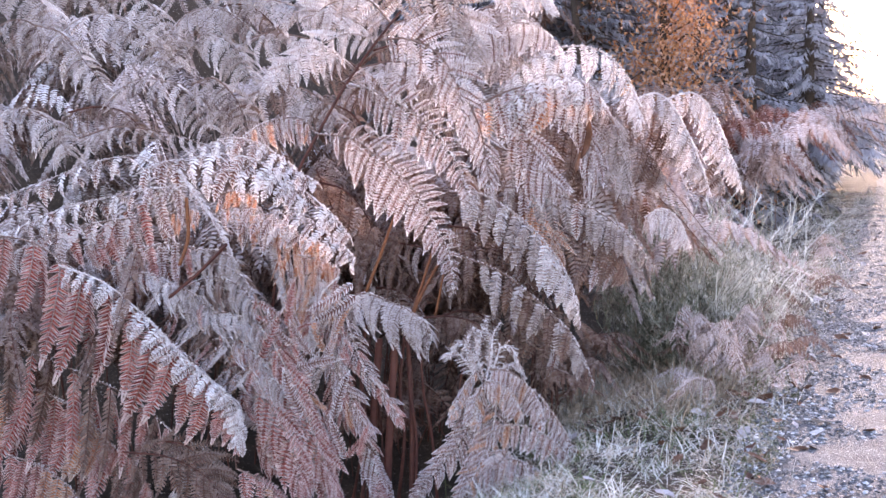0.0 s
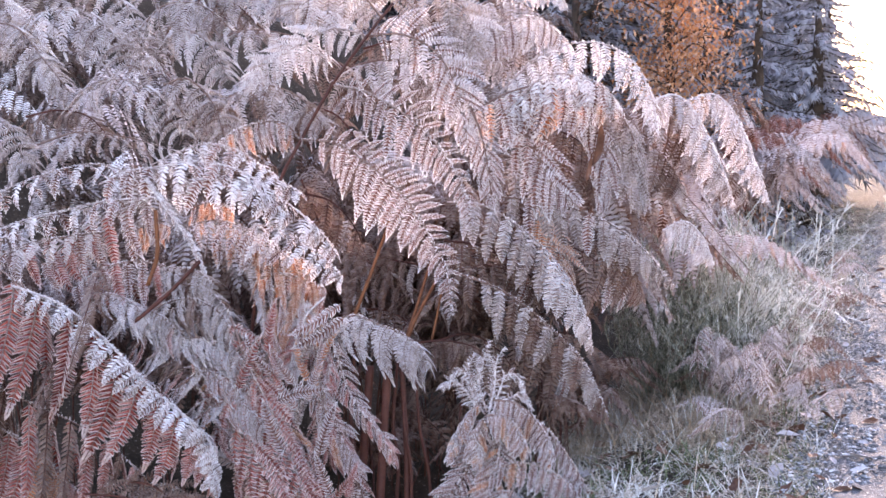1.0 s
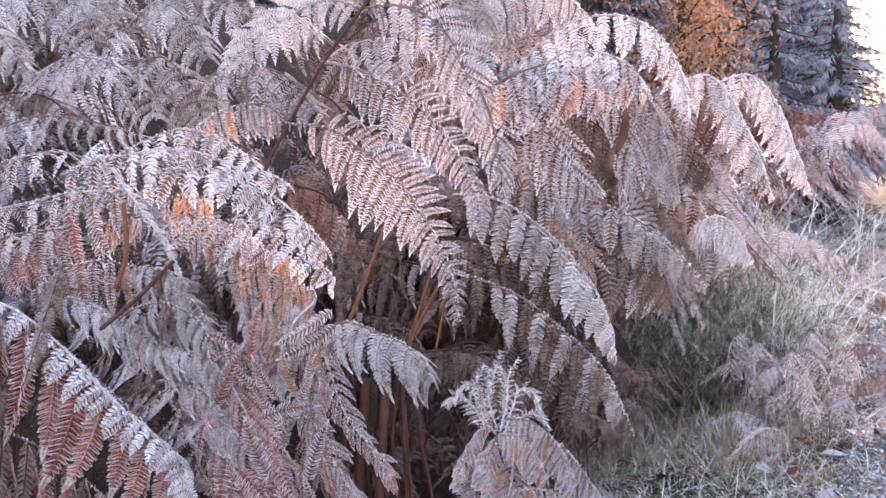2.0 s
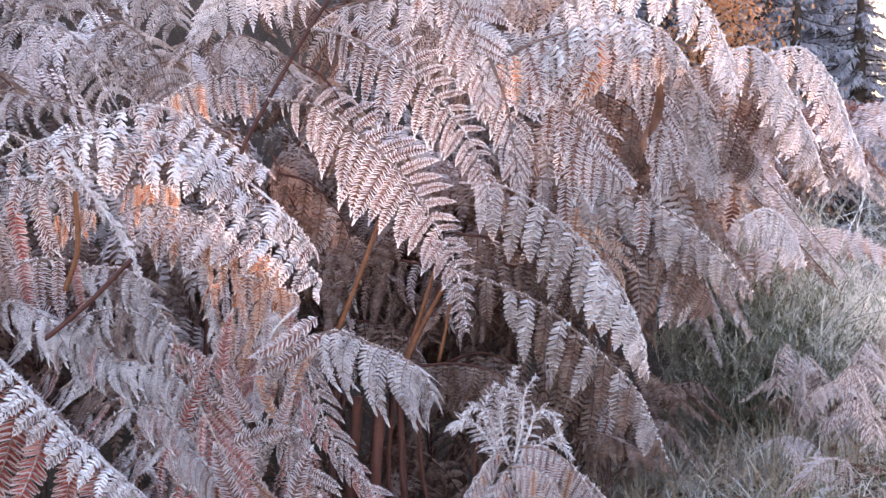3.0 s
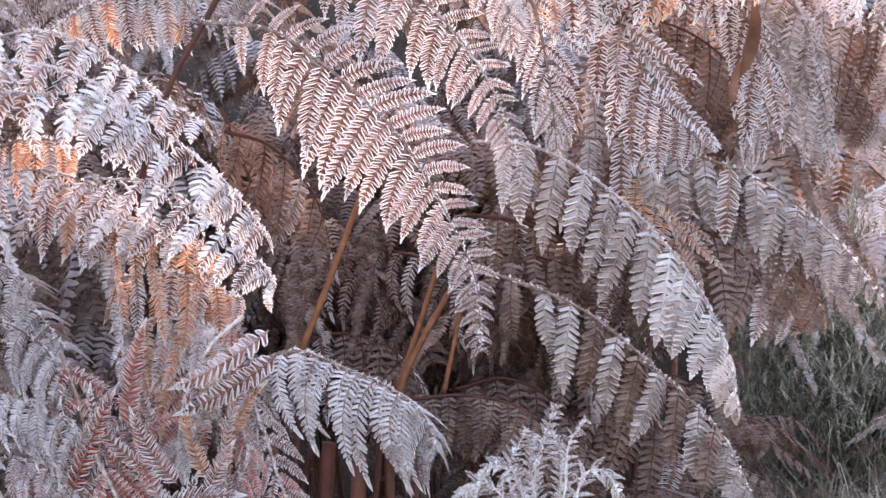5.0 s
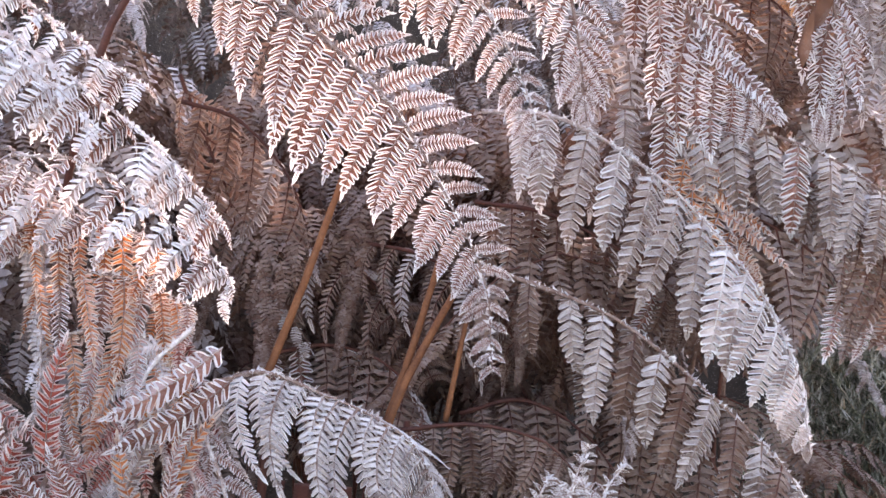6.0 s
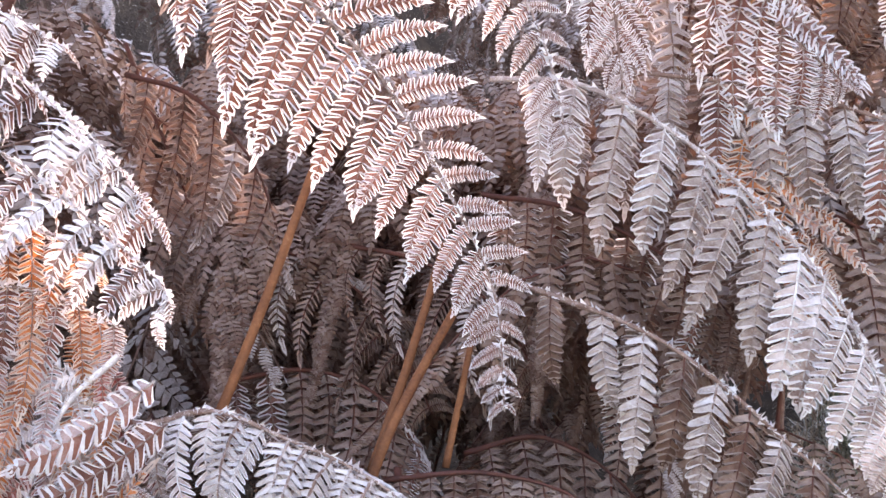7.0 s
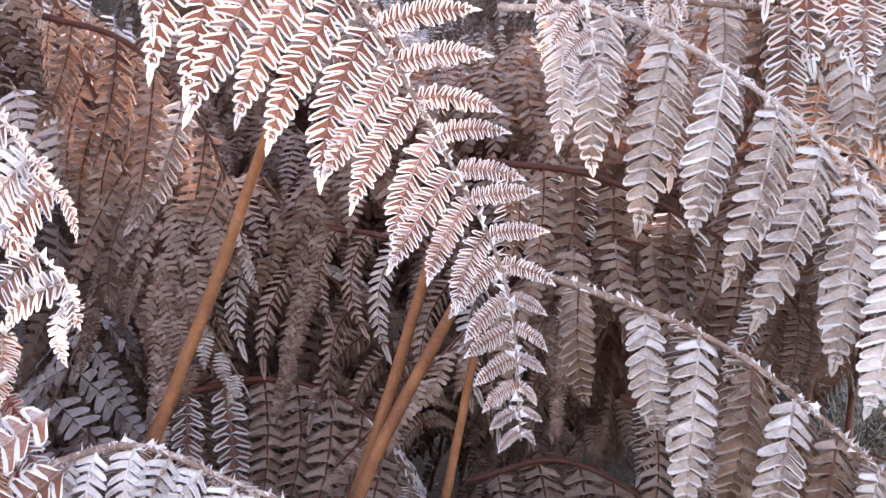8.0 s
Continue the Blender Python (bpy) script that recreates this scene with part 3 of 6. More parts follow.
frond("frosted bracken frond with a hooked tip", [(-0.495, 0.108, 0.075), (-0.422, 0.104, 0.075), (-0.370, 0.074, 0.075), (-0.318, 0.033, 0.075), (-0.272, -0.006, 0.075), (-0.254, -0.029, 0.075), (-0.268, -0.047, 0.075)], size=0.085, pairs=10, second='white', mix=0.45, splay=130, splay2=48, hang=0.38, arched=True, chunky=True, normal=UP + B_OUT * 0.35, tone='rose', lod=0, fat=1.0, wild=0.09, tip=0.45, thick=0.002, lop=(1, 0.8))
frond("frosted bracken frond in the heap", [(-0.655, 0.102, 0.060), (-0.592, 0.121, 0.060), (-0.519, 0.105, 0.060), (-0.446, 0.067, 0.060), (-0.383, 0.018, 0.060)], size=0.095, pairs=9, second='pale', mix=0.5, splay=130, splay2=48, hang=0.38, arched=True, chunky=True, normal=UP + B_OUT * 0.35, tone='rose', lod=0, fat=1.0, wild=0.09, tip=0.45, thick=0.002, lop=(1, 0.8))
frond("red-brown frosted bracken frond spreading over the heap", [(-0.774, 0.230, 0.050), (-0.895, 0.269, 0.050), (-1.020, 0.246, 0.050), (-1.150, 0.197, 0.050), (-1.281, 0.145, 0.050), (-1.395, 0.091, 0.050)], size=0.1, pairs=13, second='white', mix=0.45, splay=130, splay2=48, hang=0.38, arched=True, chunky=True, normal=UP + B_OUT * 0.35, tone='rose', lod=0, fat=1.25, wild=0.2, tip=0.45, thick=0.002, lop=(1, 0.8))
frond("white frosted bracken frond spreading over the heap", [(-0.735, 0.179, 0.080), (-0.865, 0.171, 0.080), (-0.962, 0.147, 0.080), (-1.076, 0.121, 0.080), (-1.189, 0.074, 0.080), (-1.319, 0.014, 0.080)], size=0.1, pairs=13, second='rose', mix=0.5, splay=130, splay2=48, hang=0.38, arched=True, chunky=True, normal=UP + B_OUT * 0.35, tone='white', lod=0, fat=1.25, wild=0.2, tip=0.45, thick=0.002, lop=(1, 0.8))
frond("frosted bracken frond spreading over the heap", [(-0.869, 0.091, 0.065), (-0.999, 0.074, 0.065), (-1.129, 0.034, 0.065), (-1.243, -0.018, 0.065), (-1.357, -0.080, 0.065)], size=0.11, pairs=13, second='pale', mix=0.5, splay=130, splay2=48, hang=0.38, arched=True, chunky=True, normal=UP + B_OUT * 0.35, tone='rose', lod=0, fat=1.25, wild=0.2, tip=0.45, thick=0.002, lop=(1, 0.8))
frond("copper bracken frond glowing in low sun in the heap", [(-0.661, 0.153, 0.020), (-0.603, 0.170, 0.020), (-0.544, 0.153, 0.020)], size=0.1, pairs=6, second='rose', mix=0.3, splay=78, splay2=112, hang=0.58, normal=UP + B_OUT * 0.35, tone='copper', lod=0, fat=0.8, wild=0.34, tip=0.5, thick=0.003, lop=(1, 0.9))
frond("copper bracken frond glowing in low sun in the heap", [(-0.616, 0.083, 0.030), (-0.558, 0.100, 0.030), (-0.505, 0.085, 0.030), (-0.460, 0.058, 0.030)], size=0.12, pairs=8, second='rose', mix=0.3, splay=78, splay2=112, hang=0.58, normal=UP + B_OUT * 0.35, tone='copper', lod=0, fat=0.8, wild=0.34, tip=0.5, thick=0.003, lop=(1, 0.9))
frond("copper bracken frond glowing in low sun in the heap", [(-0.502, 0.028, 0.040), (-0.439, 0.041, 0.040), (-0.376, 0.028, 0.040), (-0.323, -0.003, 0.040)], size=0.11, pairs=8, second='rose', mix=0.3, splay=78, splay2=112, hang=0.58, normal=UP + B_OUT * 0.35, tone='copper', lod=0, fat=0.8, wild=0.34, tip=0.5, thick=0.003, lop=(1, 0.9))
frond("copper bracken frond glowing in low sun in the heap", [(-0.489, -0.035, 0.050), (-0.426, -0.019, 0.050), (-0.364, -0.030, 0.050), (-0.301, -0.057, 0.050)], size=0.115, pairs=9, second='rose', mix=0.3, splay=78, splay2=112, hang=0.58, normal=UP + B_OUT * 0.35, tone='copper', lod=0, fat=0.8, wild=0.34, tip=0.5, thick=0.003, lop=(1, 0.9))
frond("copper bracken frond glowing in low sun in the heap", [(-0.479, -0.100, 0.050), (-0.405, -0.082, 0.050), (-0.342, -0.097, 0.050), (-0.304, -0.128, 0.050)], size=0.11, pairs=8, second='rose', mix=0.3, splay=78, splay2=112, hang=0.58, normal=UP + B_OUT * 0.35, tone='copper', lod=0, fat=0.8, wild=0.34, tip=0.5, thick=0.003, lop=(1, 0.9))
frond("copper bracken frond glowing in low sun in the heap", [(-0.446, -0.162, 0.055), (-0.383, -0.144, 0.055), (-0.315, -0.157, 0.055)], size=0.1, pairs=7, second='rose', mix=0.3, splay=78, splay2=112, hang=0.58, normal=UP + B_OUT * 0.35, tone='copper', lod=0, fat=0.8, wild=0.34, tip=0.5, thick=0.003, lop=(1, 0.9))
frond("copper bracken frond glowing in low sun in the heap", [(-0.793, 0.099, 0.040), (-0.750, 0.117, 0.040), (-0.708, 0.106, 0.040)], size=0.09, pairs=5, second='rose', mix=0.3, splay=78, splay2=112, hang=0.58, normal=UP + B_OUT * 0.35, tone='copper', lod=0, fat=0.8, wild=0.34, tip=0.5, thick=0.003, lop=(1, 0.9))
frond("frosted bracken frond falling beside the hollow", [(-0.292, -0.168, 0.080), (-0.263, -0.240, 0.080), (-0.242, -0.307, 0.080), (-0.208, -0.368, 0.080), (-0.157, -0.429, 0.080), (-0.120, -0.496, 0.080)], size=0.062, pairs=16, splay=70, splay2=100, hang=0.5, normal=B_OUT + UP * 0.2, tone='rose', lod=0, fat=1.0, wild=0.12, tip=0.5, thick=0.003, second='hero', mix=0.35)
frond("frosted bracken frond falling beside the hollow", [(-0.303, -0.206, 0.090), (-0.284, -0.264, 0.090), (-0.299, -0.305, 0.090), (-0.294, -0.346, 0.090), (-0.307, -0.403, 0.090)], size=0.055, pairs=12, splay=70, splay2=100, hang=0.5, normal=B_OUT + UP * 0.2, tone='rose', lod=0, fat=1.0, wild=0.12, tip=0.5, thick=0.003, second='hero', mix=0.35)
frond("frosted bracken frond falling beside the hollow", [(-0.335, -0.310, 0.095), (-0.294, -0.371, 0.095), (-0.253, -0.442, 0.095), (-0.211, -0.524, 0.095)], size=0.08, pairs=11, splay=70, splay2=100, hang=0.5, normal=B_OUT + UP * 0.2, tone='rose', lod=0, fat=1.0, wild=0.12, tip=0.5, thick=0.003, second='hero', mix=0.35)
frond("blue-grey frosted bracken fan bent over its stem", [(-0.285, -0.143, 0.050), (-0.222, -0.128, 0.050), (-0.159, -0.151, 0.050), (-0.097, -0.178, 0.050), (-0.053, -0.211, 0.050), (-0.031, -0.265, 0.050)], size=0.135, pairs=16, splay=132, splay2=100, hang=0.48, ribbed=True, normal=UP + B_OUT * 0.35, tone='taupe', second='pale', mix=0.2, lod=0, fat=1.35, wild=0.1, tip=0.35, lop=(1, 0.6), thick=0.003)
frond("white frosted bracken frond ridge beside the large one", [(-1.068, -0.045, 0.190), (-0.941, -0.094, 0.190), (-0.829, -0.186, 0.190), (-0.730, -0.291, 0.190), (-0.646, -0.362, 0.190), (-0.576, -0.432, 0.190), (-0.564, -0.544, 0.190)], size=0.088, pairs=27, splay=130, splay2=60, hang=0.38, arched=True, chunky=True, normal=UP + B_OUT * 0.35, tone='white', second='pale', mix=0.2, lod=0, fat=1.1, wild=0.15, tip=0.5)
rosette = tagged(new("bracken_plant"), "mauve frosted bracken tuft spreading upwards in the heap", "fern", "bracken on the bank")
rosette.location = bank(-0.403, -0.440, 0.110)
tuft = random.Random(44)
for i in range(46):
    u, v = tuft.uniform(-0.56, -0.33), tuft.uniform(-0.62, -0.22)
    u += (-0.18 - v) * 0.25
    way, n = radians(tuft.gauss(100, 42)), tuft.uniform(0.08, 0.19)
    w = tuft.uniform(0.085, 0.125)
    feather(rosette, (u, v, w), (u + n * math.cos(way), v + n * math.sin(way), w + tuft.uniform(-0.01, 0.04)), tuft.choice(("rose", "rose", "hero", "taupe", "copper", "rose")), tuft.uniform(0.7, 1.1))
for end_u, end_v, wide in ((-0.383, -0.204, 0.78), (-0.373, -0.239, 0.76)):
    feather(rosette, (end_u + 0.128, end_v + 0.108, 0.11), (end_u, end_v, 0.13), "rose", wide)
frond("brown bracken frond behind the low fan", [(-0.083, -0.210, -0.080), (0.010, -0.202, -0.080), (0.095, -0.222, -0.080), (0.142, -0.269, -0.080)], size=0.1, pairs=12, splay=80, hang=0.7, normal=UP + B_OUT * 0.35, tone='shade', lod=1)
stem("tan bare bracken stem leaning in the hollow", [(-0.242, -0.158, -0.050), (-0.198, -0.049, -0.050), (-0.150, 0.082, -0.050), (-0.131, 0.136, -0.050)], r0=0.0055, r1=0.004)
stem("tan bare bracken stem in the hollow", [(-0.104, -0.234, -0.060), (-0.071, -0.150, -0.060), (-0.015, -0.046, -0.060), (0.010, 0.002, -0.060)], r0=0.0055, r1=0.004)
stem("tan bare bracken stem in the hollow", [(-0.095, -0.202, -0.080), (-0.066, -0.117, -0.080), (-0.037, -0.024, -0.080), (-0.024, 0.019, -0.080)], r0=0.005, r1=0.004)
stem("brown bare bracken stem in the hollow", [(-0.024, -0.204, -0.120), (-0.003, -0.101, -0.120), (0.007, -0.050, -0.120)], r0=0.004, r1=0.003)
stem("red-brown bracken stem under the low fan", [(-0.166, -0.761, 0.000), (-0.156, -0.529, 0.000), (-0.139, -0.264, 0.000)], r0=0.013, r1=0.011, mat=M_STALK_RED)
stem("red-brown bracken stem under the low fan", [(-0.215, -0.765, -0.020), (-0.207, -0.532, -0.020), (-0.187, -0.265, -0.020)], r0=0.013, r1=0.011, mat=M_STALK_RED)
stem("red-brown bracken stem under the low fan", [(-0.094, -0.769, -0.040), (-0.091, -0.535, -0.040), (-0.104, -0.266, -0.040)], r0=0.009, r1=0.007, mat=M_STALK_RED)
stem("dark red bracken stem crossing the heap", [(-0.782, -0.143, 0.120), (-0.695, -0.070, 0.120), (-0.612, 0.014, 0.120)], r0=0.005, r1=0.0045, mat=M_STALK_RED)
stem("tan bracken stem in the heap", [(-0.759, -0.047, 0.060), (-0.735, 0.034, 0.060), (-0.740, 0.148, 0.060)], r0=0.006, r1=0.005)
frond("grey-mauve bracken frond with hanging leaflets in the heap", [(-0.742, 0.181, 0.050), (-0.807, 0.157, 0.050), (-0.889, 0.124, 0.050), (-0.971, 0.075, 0.050), (-1.036, 0.002, 0.050)], size=0.17, pairs=8, splay=90, hang=0.85, normal=UP + B_OUT * 0.35, tone='rose', lod=0, fat=0.9, wild=0.1, tip=0.6, thick=0.003, lop=(1, 0.85), second='hero', mix=0.4)
frond("grey-mauve bracken frond with hanging leaflets in the heap", [(-0.870, 0.091, 0.060), (-0.952, 0.080, 0.060), (-1.049, 0.067, 0.060), (-1.147, 0.034, 0.060), (-1.245, -0.015, 0.060)], size=0.13, pairs=8, splay=90, hang=0.8, normal=UP + B_OUT * 0.35, tone='hero', lod=0, fat=1.0, wild=0.1, tip=0.6, thick=0.003, lop=(1, 0.85), second='rose', mix=0.4)
frond("grey-mauve bracken frond with hanging leaflets in the heap", [(-0.715, 0.002, 0.060), (-0.789, 0.015, 0.060), (-0.870, -0.002, 0.060), (-0.952, -0.055, 0.060)], size=0.15, pairs=8, splay=90, hang=0.85, normal=UP + B_OUT * 0.35, tone='rose', lod=0, fat=0.9, wild=0.1, tip=0.6, thick=0.003, lop=(1, 0.85), second='hero', mix=0.4)
frond("frosted bracken frond drooping down the heap", [(-0.758, 0.228, 0.090), (-0.709, 0.155, 0.090), (-0.645, 0.066, 0.090), (-0.604, -0.015, 0.090)], size=0.028, pairs=13, splay=65, hang=0.3, normal=B_OUT + UP * 0.2, tone='white', lod=0, fat=1.3, tip=0.5, thick=0.005)
frond("small curled olive-brown bracken frond with grey frost", [(-0.757, -0.241, 0.100), (-0.686, -0.195, 0.100), (-0.609, -0.184, 0.100), (-0.543, -0.230, 0.100)], size=0.08, pairs=11, splay=116, hang=0.36, ribbed=True, normal=UP + B_OUT * 0.35, tone='taupe', lod=0, fat=1.35, wild=0.12, tip=0.6, thick=0.003, lop=(1, 0.85), second='pale', mix=0.5)
frond("small curled olive-brown bracken frond with grey frost", [(-0.685, -0.318, 0.120), (-0.615, -0.271, 0.120), (-0.549, -0.280, 0.120), (-0.500, -0.339, 0.120)], size=0.08, pairs=11, splay=116, hang=0.36, ribbed=True, normal=UP + B_OUT * 0.35, tone='taupe', lod=0, fat=1.35, wild=0.12, tip=0.6, thick=0.003, lop=(1, 0.85), second='rose', mix=0.5)
frond("small curled olive-brown bracken frond with grey frost", [(-0.843, -0.146, 0.090), (-0.777, -0.110, 0.090), (-0.711, -0.130, 0.090), (-0.672, -0.185, 0.090)], size=0.08, pairs=11, splay=116, hang=0.36, ribbed=True, normal=UP + B_OUT * 0.35, tone='taupe', lod=0, fat=1.35, wild=0.12, tip=0.6, thick=0.003, lop=(1, 0.85), second='pale', mix=0.5)
frond("small curled olive-brown bracken frond with grey frost", [(-0.629, -0.393, 0.125), (-0.559, -0.346, 0.125), (-0.494, -0.355, 0.125), (-0.445, -0.414, 0.125)], size=0.08, pairs=11, splay=116, hang=0.36, ribbed=True, normal=UP + B_OUT * 0.35, tone='taupe', lod=0, fat=1.35, wild=0.12, tip=0.6, thick=0.003, lop=(1, 0.85), second='rose', mix=0.5)
frond("small curled olive-brown bracken frond with grey frost", [(-0.913, -0.096, 0.110), (-0.848, -0.069, 0.110), (-0.782, -0.096, 0.110), (-0.743, -0.151, 0.110)], size=0.08, pairs=11, splay=116, hang=0.36, ribbed=True, normal=UP + B_OUT * 0.35, tone='taupe', lod=0, fat=1.35, wild=0.12, tip=0.6, thick=0.003, lop=(1, 0.85), second='pale', mix=0.5)
frond("small curled olive-brown bracken frond with grey frost", [(-0.724, -0.069, 0.060), (-0.655, -0.046, 0.060), (-0.590, -0.071, 0.060), (-0.544, -0.126, 0.060)], size=0.085, pairs=10, splay=120, hang=0.34, ribbed=True, normal=UP + B_OUT * 0.35, tone='taupe', lod=0, fat=1.3, wild=0.1, tip=0.6, thick=0.003, lop=(1, 0.85), second='shade', mix=0.4)
frond("small curled olive-brown bracken frond with grey frost", [(-0.727, -0.124, 0.075), (-0.667, -0.105, 0.075), (-0.606, -0.125, 0.075), (-0.563, -0.166, 0.075)], size=0.085, pairs=10, splay=120, hang=0.34, ribbed=True, normal=UP + B_OUT * 0.35, tone='taupe', lod=0, fat=1.3, wild=0.1, tip=0.6, thick=0.003, lop=(1, 0.85), second='shade', mix=0.4)
frond("small curled olive-brown bracken frond with grey frost", [(-0.755, -0.013, 0.050), (-0.694, -0.001, 0.050), (-0.633, -0.011, 0.050), (-0.589, -0.047, 0.050)], size=0.085, pairs=10, splay=120, hang=0.34, ribbed=True, normal=UP + B_OUT * 0.35, tone='taupe', lod=0, fat=1.3, wild=0.1, tip=0.6, thick=0.003, lop=(1, 0.85), second='shade', mix=0.4)
frond("small curled olive-brown bracken frond with grey frost", [(-0.642, -0.150, 0.070), (-0.591, -0.126, 0.070), (-0.535, -0.150, 0.070), (-0.509, -0.192, 0.070)], size=0.085, pairs=10, splay=120, hang=0.34, ribbed=True, normal=UP + B_OUT * 0.35, tone='taupe', lod=0, fat=1.3, wild=0.1, tip=0.6, thick=0.003, lop=(1, 0.85), second='shade', mix=0.4)
frond("small curled olive-brown bracken frond with grey frost", [(-0.783, -0.168, 0.085), (-0.726, -0.104, 0.085), (-0.646, -0.083, 0.085), (-0.573, -0.115, 0.085), (-0.532, -0.176, 0.085)], size=0.095, pairs=9, splay=120, hang=0.34, ribbed=True, normal=UP + B_OUT * 0.35, tone='taupe', lod=0, fat=1.3, wild=0.1, tip=0.6, thick=0.003, lop=(1, 0.85), second='shade', mix=0.3)
frond("small curled olive-brown bracken frond with grey frost", [(-0.798, -0.225, 0.091), (-0.749, -0.173, 0.091), (-0.677, -0.160, 0.091), (-0.620, -0.192, 0.091), (-0.588, -0.257, 0.091)], size=0.088, pairs=9, splay=120, hang=0.34, ribbed=True, normal=UP + B_OUT * 0.35, tone='taupe', lod=0, fat=1.3, wild=0.1, tip=0.6, thick=0.003, lop=(1, 0.85), second='hero', mix=0.3)
frond("small curled olive-brown bracken frond with grey frost", [(-0.708, -0.256, 0.097), (-0.643, -0.208, 0.097), (-0.571, -0.195, 0.097), (-0.514, -0.232, 0.097), (-0.490, -0.289, 0.097)], size=0.088, pairs=9, splay=120, hang=0.34, ribbed=True, normal=UP + B_OUT * 0.35, tone='taupe', lod=0, fat=1.3, wild=0.1, tip=0.6, thick=0.003, lop=(1, 0.85), second='shade', mix=0.3)
frond("small curled olive-brown bracken frond with grey frost", [(-0.751, -0.330, 0.085), (-0.678, -0.270, 0.085), (-0.597, -0.257, 0.085), (-0.532, -0.293, 0.085), (-0.508, -0.354, 0.085)], size=0.088, pairs=9, splay=120, hang=0.34, ribbed=True, normal=UP + B_OUT * 0.35, tone='taupe', lod=0, fat=1.3, wild=0.1, tip=0.6, thick=0.003, lop=(1, 0.85), second='hero', mix=0.3)
frond("small curled olive-brown bracken frond with grey frost", [(-0.669, -0.402, 0.091), (-0.612, -0.346, 0.091), (-0.539, -0.338, 0.091), (-0.475, -0.386, 0.091)], size=0.095, pairs=9, splay=120, hang=0.34, ribbed=True, normal=UP + B_OUT * 0.35, tone='taupe', lod=0, fat=1.3, wild=0.1, tip=0.6, thick=0.003, lop=(1, 0.85), second='shade', mix=0.3)
frond("small curled olive-brown bracken frond with grey frost", [(-0.635, -0.482, 0.097), (-0.579, -0.426, 0.097), (-0.514, -0.426, 0.097), (-0.458, -0.482, 0.097)], size=0.095, pairs=9, splay=120, hang=0.34, ribbed=True, normal=UP + B_OUT * 0.35, tone='taupe', lod=0, fat=1.3, wild=0.1, tip=0.6, thick=0.003, lop=(1, 0.85), second='hero', mix=0.3)
frond("small curled olive-brown bracken frond with grey frost", [(-0.815, -0.629, 0.085), (-0.767, -0.565, 0.085), (-0.702, -0.565, 0.085), (-0.646, -0.629, 0.085)], size=0.088, pairs=9, splay=120, hang=0.34, ribbed=True, normal=UP + B_OUT * 0.35, tone='taupe', lod=0, fat=1.3, wild=0.1, tip=0.6, thick=0.003, lop=(1, 0.85), second='shade', mix=0.3)
frond("small curled olive-brown bracken frond with grey frost", [(-0.782, -0.709, 0.091), (-0.725, -0.644, 0.091), (-0.661, -0.653, 0.091), (-0.620, -0.717, 0.091)], size=0.088, pairs=9, splay=120, hang=0.34, ribbed=True, normal=UP + B_OUT * 0.35, tone='taupe', lod=0, fat=1.3, wild=0.1, tip=0.6, thick=0.003, lop=(1, 0.85), second='hero', mix=0.3)
frond("copper frosted bracken frond low in the heap", [(-0.487, -0.255, 0.120), (-0.423, -0.383, 0.120), (-0.359, -0.543, 0.120), (-0.295, -0.719, 0.120)], size=0.143, pairs=13, splay=60, hang=0.4, normal=B_OUT + UP * 0.2, tone='hero', lod=1)
frond("copper frosted bracken frond low in the heap", [(-0.548, -0.317, 0.140), (-0.484, -0.444, 0.140), (-0.420, -0.572, 0.140), (-0.389, -0.715, 0.140)], size=0.156, pairs=11, splay=60, hang=0.4, normal=B_OUT + UP * 0.2, tone='hero', lod=1)
frond("tangled bracken frond in the heap", [(-0.540, -0.128, 0.090), (-0.507, -0.225, 0.090), (-0.491, -0.354, 0.090), (-0.507, -0.483, 0.090)], size=0.13, pairs=11, splay=60, hang=0.2, normal=B_OUT + UP * 0.2, tone='hero', lod=1)
frond("large frosted bracken frond with long hanging leaflets", [(-1.289, 0.041, 0.160), (-1.146, 0.017, 0.160), (-1.020, -0.070, 0.160), (-0.869, -0.165, 0.160), (-0.750, -0.268, 0.160), (-0.655, -0.363, 0.160), (-0.589, -0.458, 0.160), (-0.576, -0.568, 0.160)], size=0.3, pairs=14, splay=96, hang=0.84, normal=UP + B_OUT * 0.35, tone='hero', lod=0, fat=1.25, wild=0.12, comb=True)
frond("copper bracken frond under the large one", [(-1.360, -0.256, 0.100), (-1.199, -0.288, 0.100), (-1.037, -0.353, 0.100), (-0.876, -0.433, 0.100), (-0.747, -0.546, 0.100)], size=0.3, pairs=12, fat=0.75, splay=80, hang=0.72, normal=UP + B_OUT * 0.35, tone='hero', lod=0, second='shade', mix=0.35, comb=True, wild=0.12)
frond("shade-toned bracken frond low down", [(-0.898, -0.572, 0.140), (-0.771, -0.588, 0.140), (-0.659, -0.651, 0.140), (-0.611, -0.763, 0.140)], size=0.12, pairs=16, splay=70, hang=0.3, normal=B_OUT + UP * 0.2, tone='shade', lod=1)
plume = tagged(new("bracken_plant"), "withered bracken plume with white skeletal tips above the verge", "fern", "bracken on the bank")
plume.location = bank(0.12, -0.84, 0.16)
main_stalk(plume, [(0.153, -0.731, 0.140), (0.169, -0.572, 0.140), (0.185, -0.412, 0.140)], 0.005, 0.004, M_STALK)
branch(plume, [(0.116, -0.368, 0.160), (0.097, -0.299, 0.160), (0.106, -0.240, 0.160), (0.126, -0.188, 0.160)], 60, size=0.020, pairs=15, splay=58, hang=0.0, normal=B_OUT + UP * 0.2, tone='white', second='rose', mix=0.4, lod=1, thick=0.003, tip=0.5, fat=1.1, wild=0.45)
